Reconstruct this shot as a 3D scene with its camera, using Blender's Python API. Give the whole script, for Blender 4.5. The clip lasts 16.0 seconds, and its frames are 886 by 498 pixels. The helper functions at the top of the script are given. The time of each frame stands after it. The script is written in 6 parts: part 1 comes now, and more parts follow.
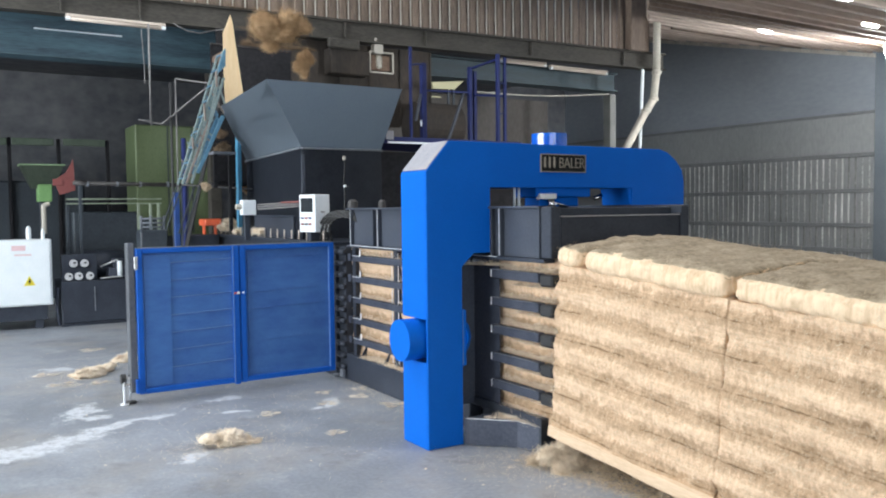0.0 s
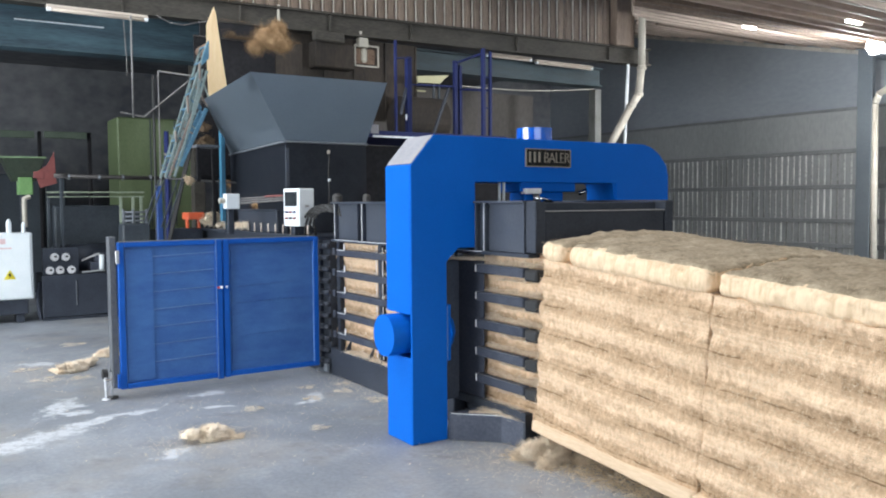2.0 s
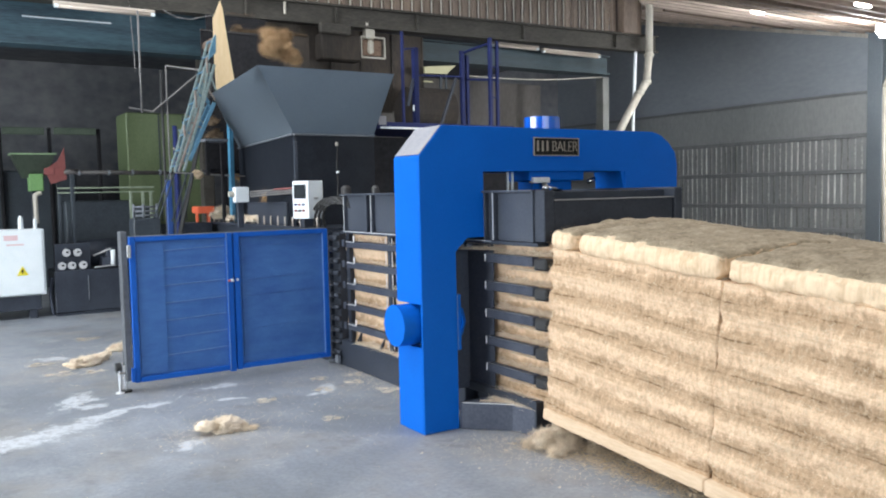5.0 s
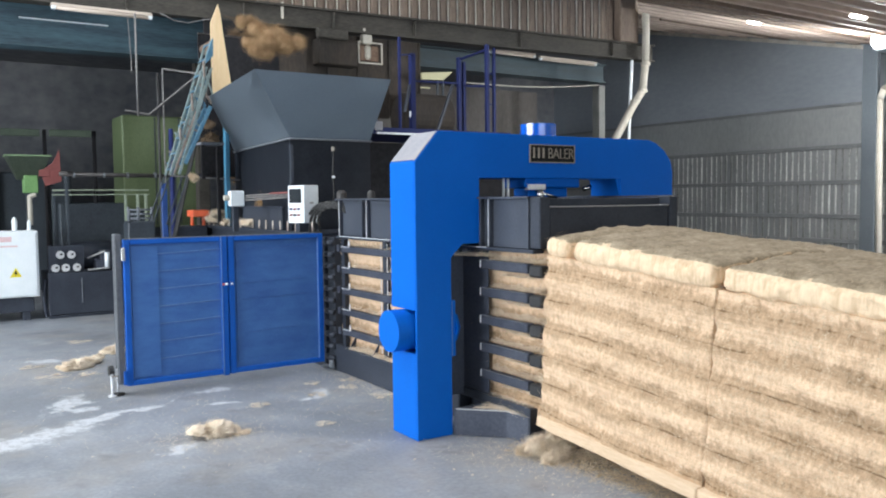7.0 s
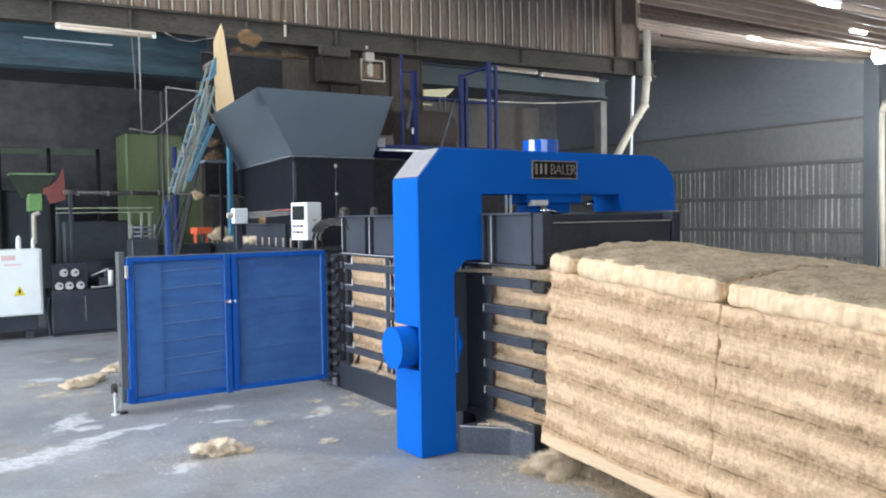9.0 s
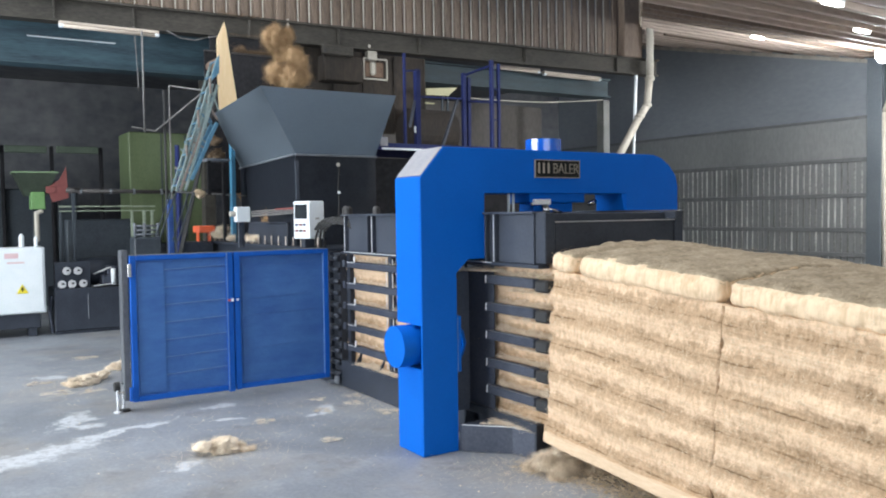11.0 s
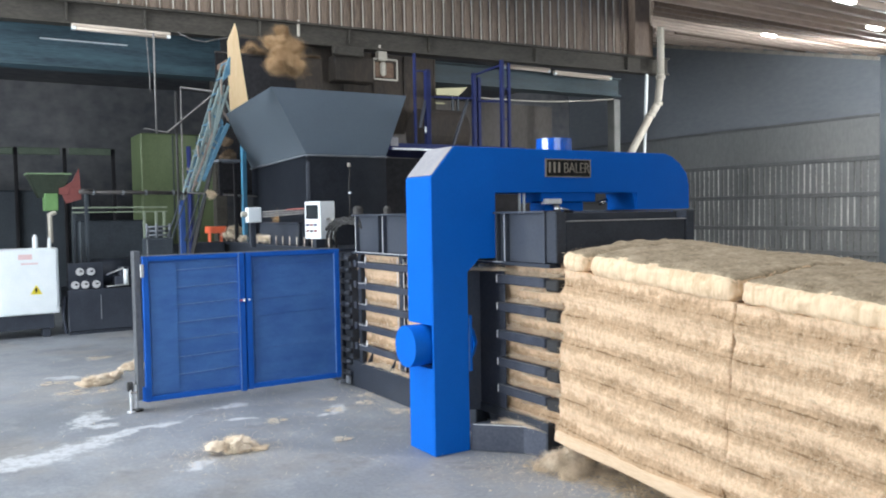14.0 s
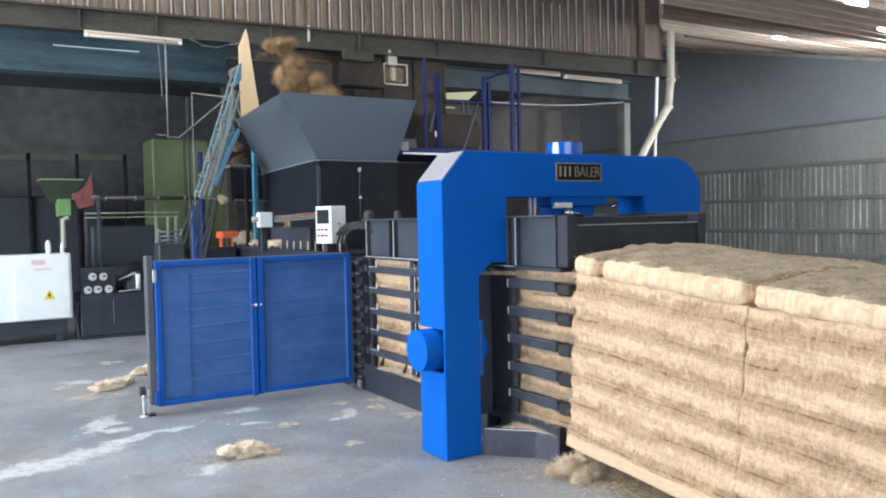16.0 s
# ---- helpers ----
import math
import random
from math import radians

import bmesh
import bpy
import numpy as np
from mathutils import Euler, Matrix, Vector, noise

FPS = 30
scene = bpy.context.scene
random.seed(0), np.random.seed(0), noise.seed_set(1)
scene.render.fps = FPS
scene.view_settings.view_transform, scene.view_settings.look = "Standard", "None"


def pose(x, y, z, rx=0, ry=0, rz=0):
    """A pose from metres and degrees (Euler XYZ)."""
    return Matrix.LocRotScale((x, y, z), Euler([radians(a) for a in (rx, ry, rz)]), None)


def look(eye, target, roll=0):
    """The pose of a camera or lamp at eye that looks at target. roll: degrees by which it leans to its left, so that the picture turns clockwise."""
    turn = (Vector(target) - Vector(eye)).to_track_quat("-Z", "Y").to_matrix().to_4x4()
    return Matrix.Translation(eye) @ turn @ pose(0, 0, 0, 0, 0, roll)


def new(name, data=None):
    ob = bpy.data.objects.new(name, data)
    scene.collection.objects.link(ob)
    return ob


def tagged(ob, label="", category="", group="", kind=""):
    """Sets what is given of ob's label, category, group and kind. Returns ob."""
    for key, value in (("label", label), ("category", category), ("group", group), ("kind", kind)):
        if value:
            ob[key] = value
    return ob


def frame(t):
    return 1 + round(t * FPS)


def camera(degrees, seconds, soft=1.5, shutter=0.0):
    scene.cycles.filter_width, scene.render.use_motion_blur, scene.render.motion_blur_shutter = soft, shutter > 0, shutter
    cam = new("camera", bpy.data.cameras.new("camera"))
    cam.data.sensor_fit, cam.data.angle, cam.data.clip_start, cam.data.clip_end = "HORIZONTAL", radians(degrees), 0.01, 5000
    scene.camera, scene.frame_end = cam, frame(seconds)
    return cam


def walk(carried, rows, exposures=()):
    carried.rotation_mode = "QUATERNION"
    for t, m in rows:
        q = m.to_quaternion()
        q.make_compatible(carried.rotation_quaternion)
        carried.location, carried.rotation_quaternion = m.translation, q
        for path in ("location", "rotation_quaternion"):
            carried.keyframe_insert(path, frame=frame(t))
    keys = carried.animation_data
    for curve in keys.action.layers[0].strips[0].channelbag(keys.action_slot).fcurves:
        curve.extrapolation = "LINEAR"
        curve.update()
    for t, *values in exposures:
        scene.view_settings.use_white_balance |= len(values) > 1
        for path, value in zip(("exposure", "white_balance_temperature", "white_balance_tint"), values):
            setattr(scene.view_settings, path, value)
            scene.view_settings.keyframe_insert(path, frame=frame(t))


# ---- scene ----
cam = camera(57.3, 16.0, 2.0, 0.5)
PATH = [
    (0, (-2.757, -4.606, 1.631), (-1.697, -2.914, 1.529), -0.6),
    (0.5, (-2.753, -4.599, 1.63), (-1.69, -2.908, 1.53), -0.4),
    (1, (-2.75, -4.592, 1.63), (-1.678, -2.906, 1.527), -0.3),
    (1.5, (-2.748, -4.594, 1.627), (-1.668, -2.914, 1.519), -0.4),
    (2, (-2.744, -4.593, 1.631), (-1.653, -2.92, 1.515), -0.4),
    (2.5, (-2.752, -4.596, 1.626), (-1.663, -2.924, 1.5), -0.6),
    (3, (-2.754, -4.601, 1.624), (-1.674, -2.923, 1.484), -1.0),
    (3.5, (-2.753, -4.605, 1.624), (-1.679, -2.925, 1.478), -1.2),
    (4, (-2.752, -4.605, 1.626), (-1.68, -2.922, 1.484), -1.3),
    (6.5, (-2.755, -4.602, 1.627), (-1.679, -2.921, 1.496), -0.8),
    (7, (-2.752, -4.601, 1.624), (-1.67, -2.923, 1.501), -0.6),
    (7.5, (-2.76, -4.61, 1.627), (-1.674, -2.935, 1.515), -0.4),
    (8, (-2.757, -4.613, 1.631), (-1.674, -2.935, 1.528), -0.5),
    (8.5, (-2.762, -4.612, 1.626), (-1.682, -2.931, 1.537), -0.7),
    (9, (-2.753, -4.603, 1.629), (-1.676, -2.92, 1.545), -0.9),
    (11.5, (-2.755, -4.602, 1.628), (-1.684, -2.916, 1.541), -0.8),
    (12, (-2.755, -4.604, 1.627), (-1.681, -2.919, 1.543), -1.1),
    (12.5, (-2.756, -4.609, 1.628), (-1.681, -2.925, 1.548), -1.1),
    (13, (-2.754, -4.607, 1.628), (-1.683, -2.92, 1.543), -0.9),
    (13.5, (-2.764, -4.603, 1.627), (-1.704, -2.909, 1.538), -0.9),
    (14, (-2.76, -4.606, 1.626), (-1.71, -2.907, 1.54), -1.0),
    (14.5, (-2.757, -4.6, 1.626), (-1.708, -2.899, 1.542), -1.0),
    (15, (-2.759, -4.6, 1.624), (-1.714, -2.896, 1.541), -0.9),
    (15.5, (-2.765, -4.605, 1.629), (-1.731, -2.895, 1.548), -1.0),
    (16, (-2.77, -4.609, 1.63), (-1.74, -2.896, 1.554), -1.2),
]
walk(cam, [(t, look(eye, target, roll)) for t, eye, target, roll in PATH])

# ---------------------------------------------------------------- world, lights
world = bpy.data.worlds.new("world")
scene.world = world
world.use_nodes = True
wn = world.node_tree.nodes
wl = world.node_tree.links
sky = wn.new("ShaderNodeTexSky")
sky.sky_type, sky.sun_disc = "NISHITA", False
sky.sun_elevation, sky.sun_rotation = radians(50), radians(250)
wl.new(sky.outputs[0], wn["Background"].inputs[0])
wn["Background"].inputs[1].default_value = 0.05


def area(name, eye, target, sx, sy, watts, colour):
    """An area lamp in an opening of the hall."""
    lamp = bpy.data.lights.new(name, "AREA")
    lamp.shape, lamp.size, lamp.size_y, lamp.energy, lamp.color = "RECTANGLE", sx, sy, watts, colour
    ob = new(name, lamp)
    ob.matrix_world = look(eye, target)
    return ob


# daylight through the wide gates and the entrance; roof and bay lamps are added, unseen fill
area("gate_daylight", (-11.7, 2.4, 2.6), (0, 2.6, 1.7), 10.0, 4.6, 1960, (0.885, 0.952, 1.0))
area("entrance_daylight", (-3.0, -12.7, 2.8), (1.0, 0, 1.2), 10.0, 4.4, 400, (0.84, 0.93, 1.0))
# fill from an invented opening overhead, to lift the floor
area("roof_light_daylight", (-3.0, 2.2, 7.34), (-3.0, 2.2, 0), 7.0, 8.0, 600, (0.88, 0.945, 1.0))
# added fill from an unseen bay opening, turned towards the end wall
area("bay_daylight", (11.8, -12.6, 1.9), (14.3, -8.2, 3.0), 2.8, 3.0, 3100, (0.92, 0.97, 1.0))
# floodlight on the end wall, strip lamps of the bay roof
bulb = bpy.data.lights.new("floodlight_beam", "POINT")
bulb.energy, bulb.color, bulb.shadow_soft_size = 270, (0.92, 0.965, 1.0), 0.1
new("floodlight_beam", bulb).location = (10.66, 3.17, 3.86)
for lx, ly, lz in ((8.99, 4.04, 4.42), (7.30, 1.27, 3.80), (4.72, 0.06, 3.55)):
    area("strip_lamp_beam", (lx, ly, lz - 0.06), (lx, ly, 0), 0.5, 0.1, 32, (1.0, 0.95, 0.88))
scene.view_settings.exposure = 0.06


# ---------------------------------------------------------------- materials
def rgb(c):
    return (c[0], c[1], c[2], 1.0)


def surf(name, c1, c2, rough=0.6, metal=0.0, scale=3.0, fine=40.0, bump=0.15, mix=(0.35, 0.65), stretch=(1, 1, 1), rvar=0.15,
         random_tint=0.0, spec=0.5):
    """A procedural surface: two colours mixed by coarse and fine noise, with varied roughness and fine relief."""
    m = bpy.data.materials.new(name)
    m.use_nodes = True
    n, l = m.node_tree.nodes, m.node_tree.links
    b = n["Principled BSDF"]
    co = n.new("ShaderNodeTexCoord")
    mp = n.new("ShaderNodeMapping")
    mp.inputs["Scale"].default_value = stretch
    l.new(co.outputs["Object"], mp.inputs[0])
    a = n.new("ShaderNodeTexNoise")
    a.inputs["Scale"].default_value, a.inputs["Detail"].default_value, a.inputs["Roughness"].default_value = scale, 6, 0.65
    f = n.new("ShaderNodeTexNoise")
    f.inputs["Scale"].default_value, f.inputs["Detail"].default_value = fine, 4
    l.new(mp.outputs[0], a.inputs["Vector"])
    l.new(mp.outputs[0], f.inputs["Vector"])
    add = n.new("ShaderNodeMix")
    add.inputs[0].default_value = 0.4
    l.new(a.outputs[0], add.inputs[2])
    l.new(f.outputs[0], add.inputs[3])
    ramp = n.new("ShaderNodeValToRGB")
    ramp.color_ramp.elements[0].position, ramp.color_ramp.elements[1].position = mix
    ramp.color_ramp.elements[0].color, ramp.color_ramp.elements[1].color = rgb(c1), rgb(c2)
    l.new(add.outputs[0], ramp.inputs[0])
    out = ramp.outputs[0]
    if random_tint:
        info = n.new("ShaderNodeObjectInfo")
        hsv = n.new("ShaderNodeHueSaturation")
        rng = n.new("ShaderNodeMapRange")
        rng.inputs[3].default_value, rng.inputs[4].default_value = 1 - random_tint, 1 + random_tint
        l.new(info.outputs["Random"], rng.inputs[0])
        l.new(rng.outputs[0], hsv.inputs["Value"])
        l.new(out, hsv.inputs["Color"])
        out = hsv.outputs[0]
    l.new(out, b.inputs["Base Color"])
    rr = n.new("ShaderNodeMapRange")
    rr.inputs[3].default_value, rr.inputs[4].default_value = max(0.03, rough - rvar), min(1.0, rough + rvar)
    l.new(a.outputs[0], rr.inputs[0])
    l.new(rr.outputs[0], b.inputs["Roughness"])
    b.inputs["Metallic"].default_value = metal
    b.inputs["Specular IOR Level"].default_value = spec
    if bump:
        bp = n.new("ShaderNodeBump")
        bp.inputs["Strength"].default_value, bp.inputs["Distance"].default_value = bump, 0.01
        l.new(add.outputs[0], bp.inputs["Height"])
        l.new(bp.outputs[0], b.inputs["Normal"])
    return m


def glow(name, colour, strength):
    m = bpy.data.materials.new(name)
    m.use_nodes = True
    b = m.node_tree.nodes["Principled BSDF"]
    b.inputs["Base Color"].default_value = rgb(colour)
    b.inputs["Emission Color"].default_value, b.inputs["Emission Strength"].default_value = rgb(colour), strength
    return m


def concrete_floor():
    """Grey factory concrete: cement spills, pale scuffs, brown dust, dark blotches and fine grit."""
    m = bpy.data.materials.new("floor_concrete")
    m.use_nodes = True
    n, l = m.node_tree.nodes, m.node_tree.links
    b = n["Principled BSDF"]
    co = n.new("ShaderNodeTexCoord").outputs["Object"]

    def noisy(scale, detail=6, rough=0.6, vector=None):
        t = n.new("ShaderNodeTexNoise")
        t.inputs["Scale"].default_value, t.inputs["Detail"].default_value, t.inputs["Roughness"].default_value = scale, detail, rough
        l.new(vector or co, t.inputs["Vector"])
        return t.outputs[0]

    def span(value, a, z, lo=0.0, hi=1.0):
        r = n.new("ShaderNodeMapRange")
        r.interpolation_type = "SMOOTHSTEP"
        r.inputs[1].default_value, r.inputs[2].default_value, r.inputs[3].default_value, r.inputs[4].default_value = a, z, lo, hi
        l.new(value, r.inputs[0])
        return r.outputs[0]

    def calc(op, a, c):
        q = n.new("ShaderNodeMath")
        q.operation = op
        for k, v in enumerate((a, c)):
            if isinstance(v, (int, float)):
                q.inputs[k].default_value = v
            else:
                l.new(v, q.inputs[k])
        return q.outputs[0]

    def blend(f, a, c, way="MIX"):
        x = n.new("ShaderNodeMix")
        x.data_type, x.blend_type = "RGBA", way
        for k, v in ((0, f), (6, a), (7, c)):
            if isinstance(v, (int, float)):
                x.inputs[k].default_value = v
            elif isinstance(v, tuple):
                x.inputs[k].default_value = v
            else:
                l.new(v, x.inputs[k])
        return x.outputs[2]

    coarse, mid, grit = noisy(0.55, 8, 0.62), noisy(3.2, 8, 0.68), noisy(34, 6, 0.72)
    col = blend(span(coarse, 0.36, 0.64), (0.208, 0.226, 0.254, 1), (0.312, 0.334, 0.369, 1))
    col = blend(span(mid, 0.35, 0.68), col, blend(1.0, col, (1.22, 1.22, 1.23, 1), "MULTIPLY"))
    col = blend(span(grit, 0.3, 0.7, 0.0, 0.8), col, blend(1.0, col, (0.72, 0.72, 0.72, 1), "MULTIPLY"))
    # brown fibre dust drifting over the floor
    dust = calc("MULTIPLY", span(noisy(0.9, 7, 0.7), 0.46, 0.64), 0.45)
    col = blend(dust, col, (0.315, 0.29, 0.255, 1))
    # dark damp blotches
    col = blend(calc("MULTIPLY", span(noisy(1.7, 7, 0.66), 0.54, 0.66), 0.42), col, (0.15, 0.15, 0.158, 1))
    # pale worn patches
    col = blend(calc("MULTIPLY", span(noisy(2.3, 8, 0.7), 0.55, 0.68), 0.30), col, (0.46, 0.475, 0.50, 1))
    # dried cement spills: middle, heading, half length and half width
    ragged = noisy(8.0, 11, 0.8)
    drift = n.new("ShaderNodeTexNoise")
    drift.inputs["Scale"].default_value, drift.inputs["Detail"].default_value, drift.inputs["Roughness"].default_value = 3.5, 5, 0.6
    l.new(co, drift.inputs["Vector"])
    shift, sway = n.new("ShaderNodeVectorMath"), n.new("ShaderNodeVectorMath")
    shift.operation, sway.operation = "SUBTRACT", "MULTIPLY_ADD"
    shift.inputs[1].default_value, sway.inputs[1].default_value = (0.5, 0.5, 0.5), (0.42, 0.42, 0.0)
    l.new(drift.outputs["Color"], shift.inputs[0])
    l.new(shift.outputs[0], sway.inputs[0])
    l.new(co, sway.inputs[2])
    spills = ((-2.38, 1.52, 16, 0.36, 0.17), (-1.98, 1.68, 34, 0.26, 0.14), (-1.66, 1.87, 26, 0.26, 0.085), (-1.36, 2.00, 22, 0.24, 0.05), (-1.80, 2.50, 64, 0.30, 0.11), (-1.74, 2.24, -30, 0.10, 0.06),
              (-0.69, 2.30, -7, 0.18, 0.06), (-1.36, 0.80, 28, 0.18, 0.06), (-0.72, 1.77, -18, 0.13, 0.05), (-1.72, 4.56, -38, 0.18, 0.08), (0.0, 1.62, 35, 0.2, 0.07))
    total = None
    for cx, cy, deg, hl, hw in spills:
        mp = n.new("ShaderNodeMapping")
        mp.vector_type = "TEXTURE"
        mp.inputs["Location"].default_value, mp.inputs["Rotation"].default_value, mp.inputs["Scale"].default_value = (cx, cy, 0), (0, 0, radians(deg)), (hl, hw, 1)
        l.new(sway.outputs[0], mp.inputs[0])
        ln = n.new("ShaderNodeVectorMath")
        ln.operation = "LENGTH"
        l.new(mp.outputs[0], ln.inputs[0])
        d = calc("ADD", ln.outputs["Value"], calc("MULTIPLY", calc("SUBTRACT", ragged, 0.5), -4.0))
        k = span(d, 0.55, 1.30, 1.0, 0.0)
        total = k if total is None else calc("MAXIMUM", total, k)
    total = calc("MULTIPLY", total, span(noisy(14, 8, 0.75), 0.34, 0.56, 0.25, 0.95))
    col = blend(total, col, (0.60, 0.625, 0.66, 1))
    # thin pale scratches
    sm = n.new("ShaderNodeMapping")
    sm.inputs["Rotation"].default_value, sm.inputs["Scale"].default_value = (0, 0, radians(-30)), (0.5, 4.5, 1)
    l.new(co, sm.inputs[0])
    col = blend(calc("MULTIPLY", span(noisy(2.4, 9, 0.72, sm.outputs[0]), 0.62, 0.76), 0.35), col, (0.52, 0.53, 0.54, 1))
    l.new(col, b.inputs["Base Color"])
    l.new(span(mid, 0.3, 0.7, 0.42, 0.75), b.inputs["Roughness"])
    b.inputs["Specular IOR Level"].default_value = 0.4
    bp = n.new("ShaderNodeBump")
    bp.inputs["Strength"].default_value, bp.inputs["Distance"].default_value = 0.25, 0.01
    l.new(calc("ADD", mid, calc("MULTIPLY", grit, 0.3)), bp.inputs["Height"])
    l.new(bp.outputs[0], b.inputs["Normal"])
    return m


def bale_fibre():
    """Pressed coir: pale and brown layers along the bale, torn specks, thin dark seams, matted relief."""
    m = bpy.data.materials.new("coir_fibre_pressed")
    m.use_nodes = True
    n, l = m.node_tree.nodes, m.node_tree.links
    b = n["Principled BSDF"]
    co = n.new("ShaderNodeTexCoord").outputs["Object"]

    def noisy(scale, detail, rough, stretch):
        mp = n.new("ShaderNodeMapping")
        mp.inputs["Scale"].default_value = stretch
        l.new(co, mp.inputs[0])
        t = n.new("ShaderNodeTexNoise")
        t.inputs["Scale"].default_value, t.inputs["Detail"].default_value, t.inputs["Roughness"].default_value = scale, detail, rough
        l.new(mp.outputs[0], t.inputs["Vector"])
        return t.outputs[0]

    def calc(op, *a):
        q = n.new("ShaderNodeMath")
        q.operation = op
        for k, v in enumerate(a):
            if isinstance(v, (int, float)):
                q.inputs[k].default_value = v
            else:
                l.new(v, q.inputs[k])
        return q.outputs[0]
    sep = n.new("ShaderNodeSeparateXYZ")
    l.new(co, sep.inputs[0])
    torn = noisy(30, 5, 0.7, (1, 0.9, 0.5))
    blotch = noisy(7.5, 6, 0.62, (1, 0.8, 1.5))
    fine = noisy(46, 6, 0.75, (1, 1.1, 0.5))
    streak = noisy(6, 7, 0.72, (1, 0.22, 13))
    warped = calc("MULTIPLY_ADD", noisy(1.2, 4, 0.55, (1, 0.7, 1)), 0.085, sep.outputs["Z"])
    wave = calc("SINE", calc("MULTIPLY", warped, 2 * math.pi / 0.178))
    ragged = calc("MULTIPLY_ADD", calc("SUBTRACT", torn, 0.5), 0.085, calc("MULTIPLY_ADD", calc("SUBTRACT", blotch, 0.5), 0.10, warped))
    layer = n.new("ShaderNodeMapRange")
    layer.interpolation_type = "SMOOTHSTEP"
    layer.inputs[1].default_value, layer.inputs[2].default_value = -0.75, 0.75
    l.new(calc("SINE", calc("MULTIPLY", ragged, 2 * math.pi / 0.178)), layer.inputs[0])
    v = calc("MULTIPLY_ADD", layer.outputs[0], 0.208, 0.381)
    v = calc("MULTIPLY_ADD", calc("SUBTRACT", blotch, 0.5), 0.30, v)
    v = calc("MULTIPLY_ADD", calc("SUBTRACT", fine, 0.5), 0.62, v)
    v = calc("MULTIPLY_ADD", calc("SUBTRACT", streak, 0.5), 0.36, v)
    v = calc("MULTIPLY_ADD", calc("SUBTRACT", torn, 0.5), 0.14, v)
    line = calc("MULTIPLY", calc("POWER", calc("MAXIMUM", calc("MULTIPLY", wave, -1.0), 0.0), 60.0), calc("MAXIMUM", calc("SUBTRACT", noisy(4, 5, 0.7, (1, 1, 5)), 0.42), 0.0))
    v = calc("MULTIPLY_ADD", line, -1.15, v)
    r = n.new("ShaderNodeValToRGB")
    e = r.color_ramp.elements
    e[0].position, e[0].color = 0.20, (0.21, 0.132, 0.075, 1)
    e[1].position, e[1].color = 0.70, (0.81, 0.625, 0.440, 1)
    for p, c in ((0.36, (0.46, 0.318, 0.200, 1)), (0.47, (0.55, 0.382, 0.250, 1)), (0.58, (0.725, 0.522, 0.352, 1))):
        k = e.new(p)
        k.color = c
    l.new(v, r.inputs[0])
    l.new(r.outputs[0], b.inputs["Base Color"])
    b.inputs["Roughness"].default_value = 0.95
    b.inputs["Specular IOR Level"].default_value = 0.1
    bp = n.new("ShaderNodeBump")
    bp.inputs["Strength"].default_value, bp.inputs["Distance"].default_value = 0.55, 0.02
    l.new(calc("ADD", v, noisy(60, 4, 0.6, (1, 1, 0.6))), bp.inputs["Height"])
    l.new(bp.outputs[0], b.inputs["Normal"])
    return m


M_FLOOR = concrete_floor()
M_BALE = bale_fibre()
M_BALE_LIP = surf("coir_fibre_top_roll", (0.50, 0.345, 0.21), (0.77, 0.595, 0.415), 0.95, 0, 14, 55, 0.8, (0.30, 0.56), (1, 1.2, 0.22), spec=0.1)
M_BALE_BASE = surf("coir_fibre_pressed_base", (0.56, 0.41, 0.275), (0.72, 0.555, 0.395), 0.95, 0, 5, 50, 0.3, stretch=(1, 0.4, 2), spec=0.1)
M_BALE_TOP = surf("coir_fibre_grey_brown_top", (0.21, 0.165, 0.11), (0.50, 0.41, 0.30), 0.95, 0, 9, 50, 0.8, (0.34, 0.66), (0.7, 1, 1), spec=0.1)
M_FIBRE = surf("coir_fibre_loose", (0.64, 0.52, 0.385), (0.94, 0.83, 0.68), 0.95, 0, 14, 70, 0.8, spec=0.1)
M_FIBRE_DARK = surf("coir_fibre_flying", (0.29, 0.185, 0.10), (0.56, 0.385, 0.225), 0.95, 0, 9, 60, 0.6, spec=0.1)
M_FIBRE_BROWN = surf("coir_fibre_brown", (0.115, 0.078, 0.050), (0.25, 0.18, 0.12), 0.95, 0, 9, 60, 0.6, spec=0.1)
M_BLUE = surf("blue_enamel", (0.001, 0.110, 0.51), (0.002, 0.126, 0.575), 0.5, 0, 2.5, 60, 0.04, rvar=0.08, spec=0.12)
M_BLUE_GLOSS = surf("glossy_blue_enamel", (0.004, 0.098, 0.50), (0.006, 0.115, 0.56), 0.10, 0, 2.5, 60, 0.01, rvar=0.03, spec=1.0)
M_BLUE_DOOR = surf("blue_door_paint", (0.004, 0.085, 0.41), (0.010, 0.110, 0.49), 0.5, 0, 5, 60, 0.1, rvar=0.1, spec=0.2)
M_PALE = surf("pale_steel_and_sheen", (0.23, 0.23, 0.255), (0.33, 0.325, 0.35), 0.6, 0, 5, 60, 0.1)
M_BLUE_MESH = surf("blue_mesh_panel", (0.017, 0.084, 0.295), (0.054, 0.165, 0.425), 0.6, 0, 3.0, 150, 0.3, mix=(0.36, 0.62), stretch=(0.8, 1, 2.2))
M_BLUE_DARK = surf("dark_blue_paint", (0.009, 0.014, 0.070), (0.017, 0.027, 0.112), 0.6, 0, 4, 60, 0.1, spec=0.2)
M_BLACK = surf("black_machine_paint", (0.025, 0.030, 0.042), (0.048, 0.056, 0.074), 0.5, 0, 3, 60, 0.12, spec=0.25)
M_CHARCOAL = surf("charcoal_panel_paint", (0.044, 0.052, 0.070), (0.068, 0.078, 0.100), 0.45, 0, 2.5, 60, 0.06, spec=0.3)
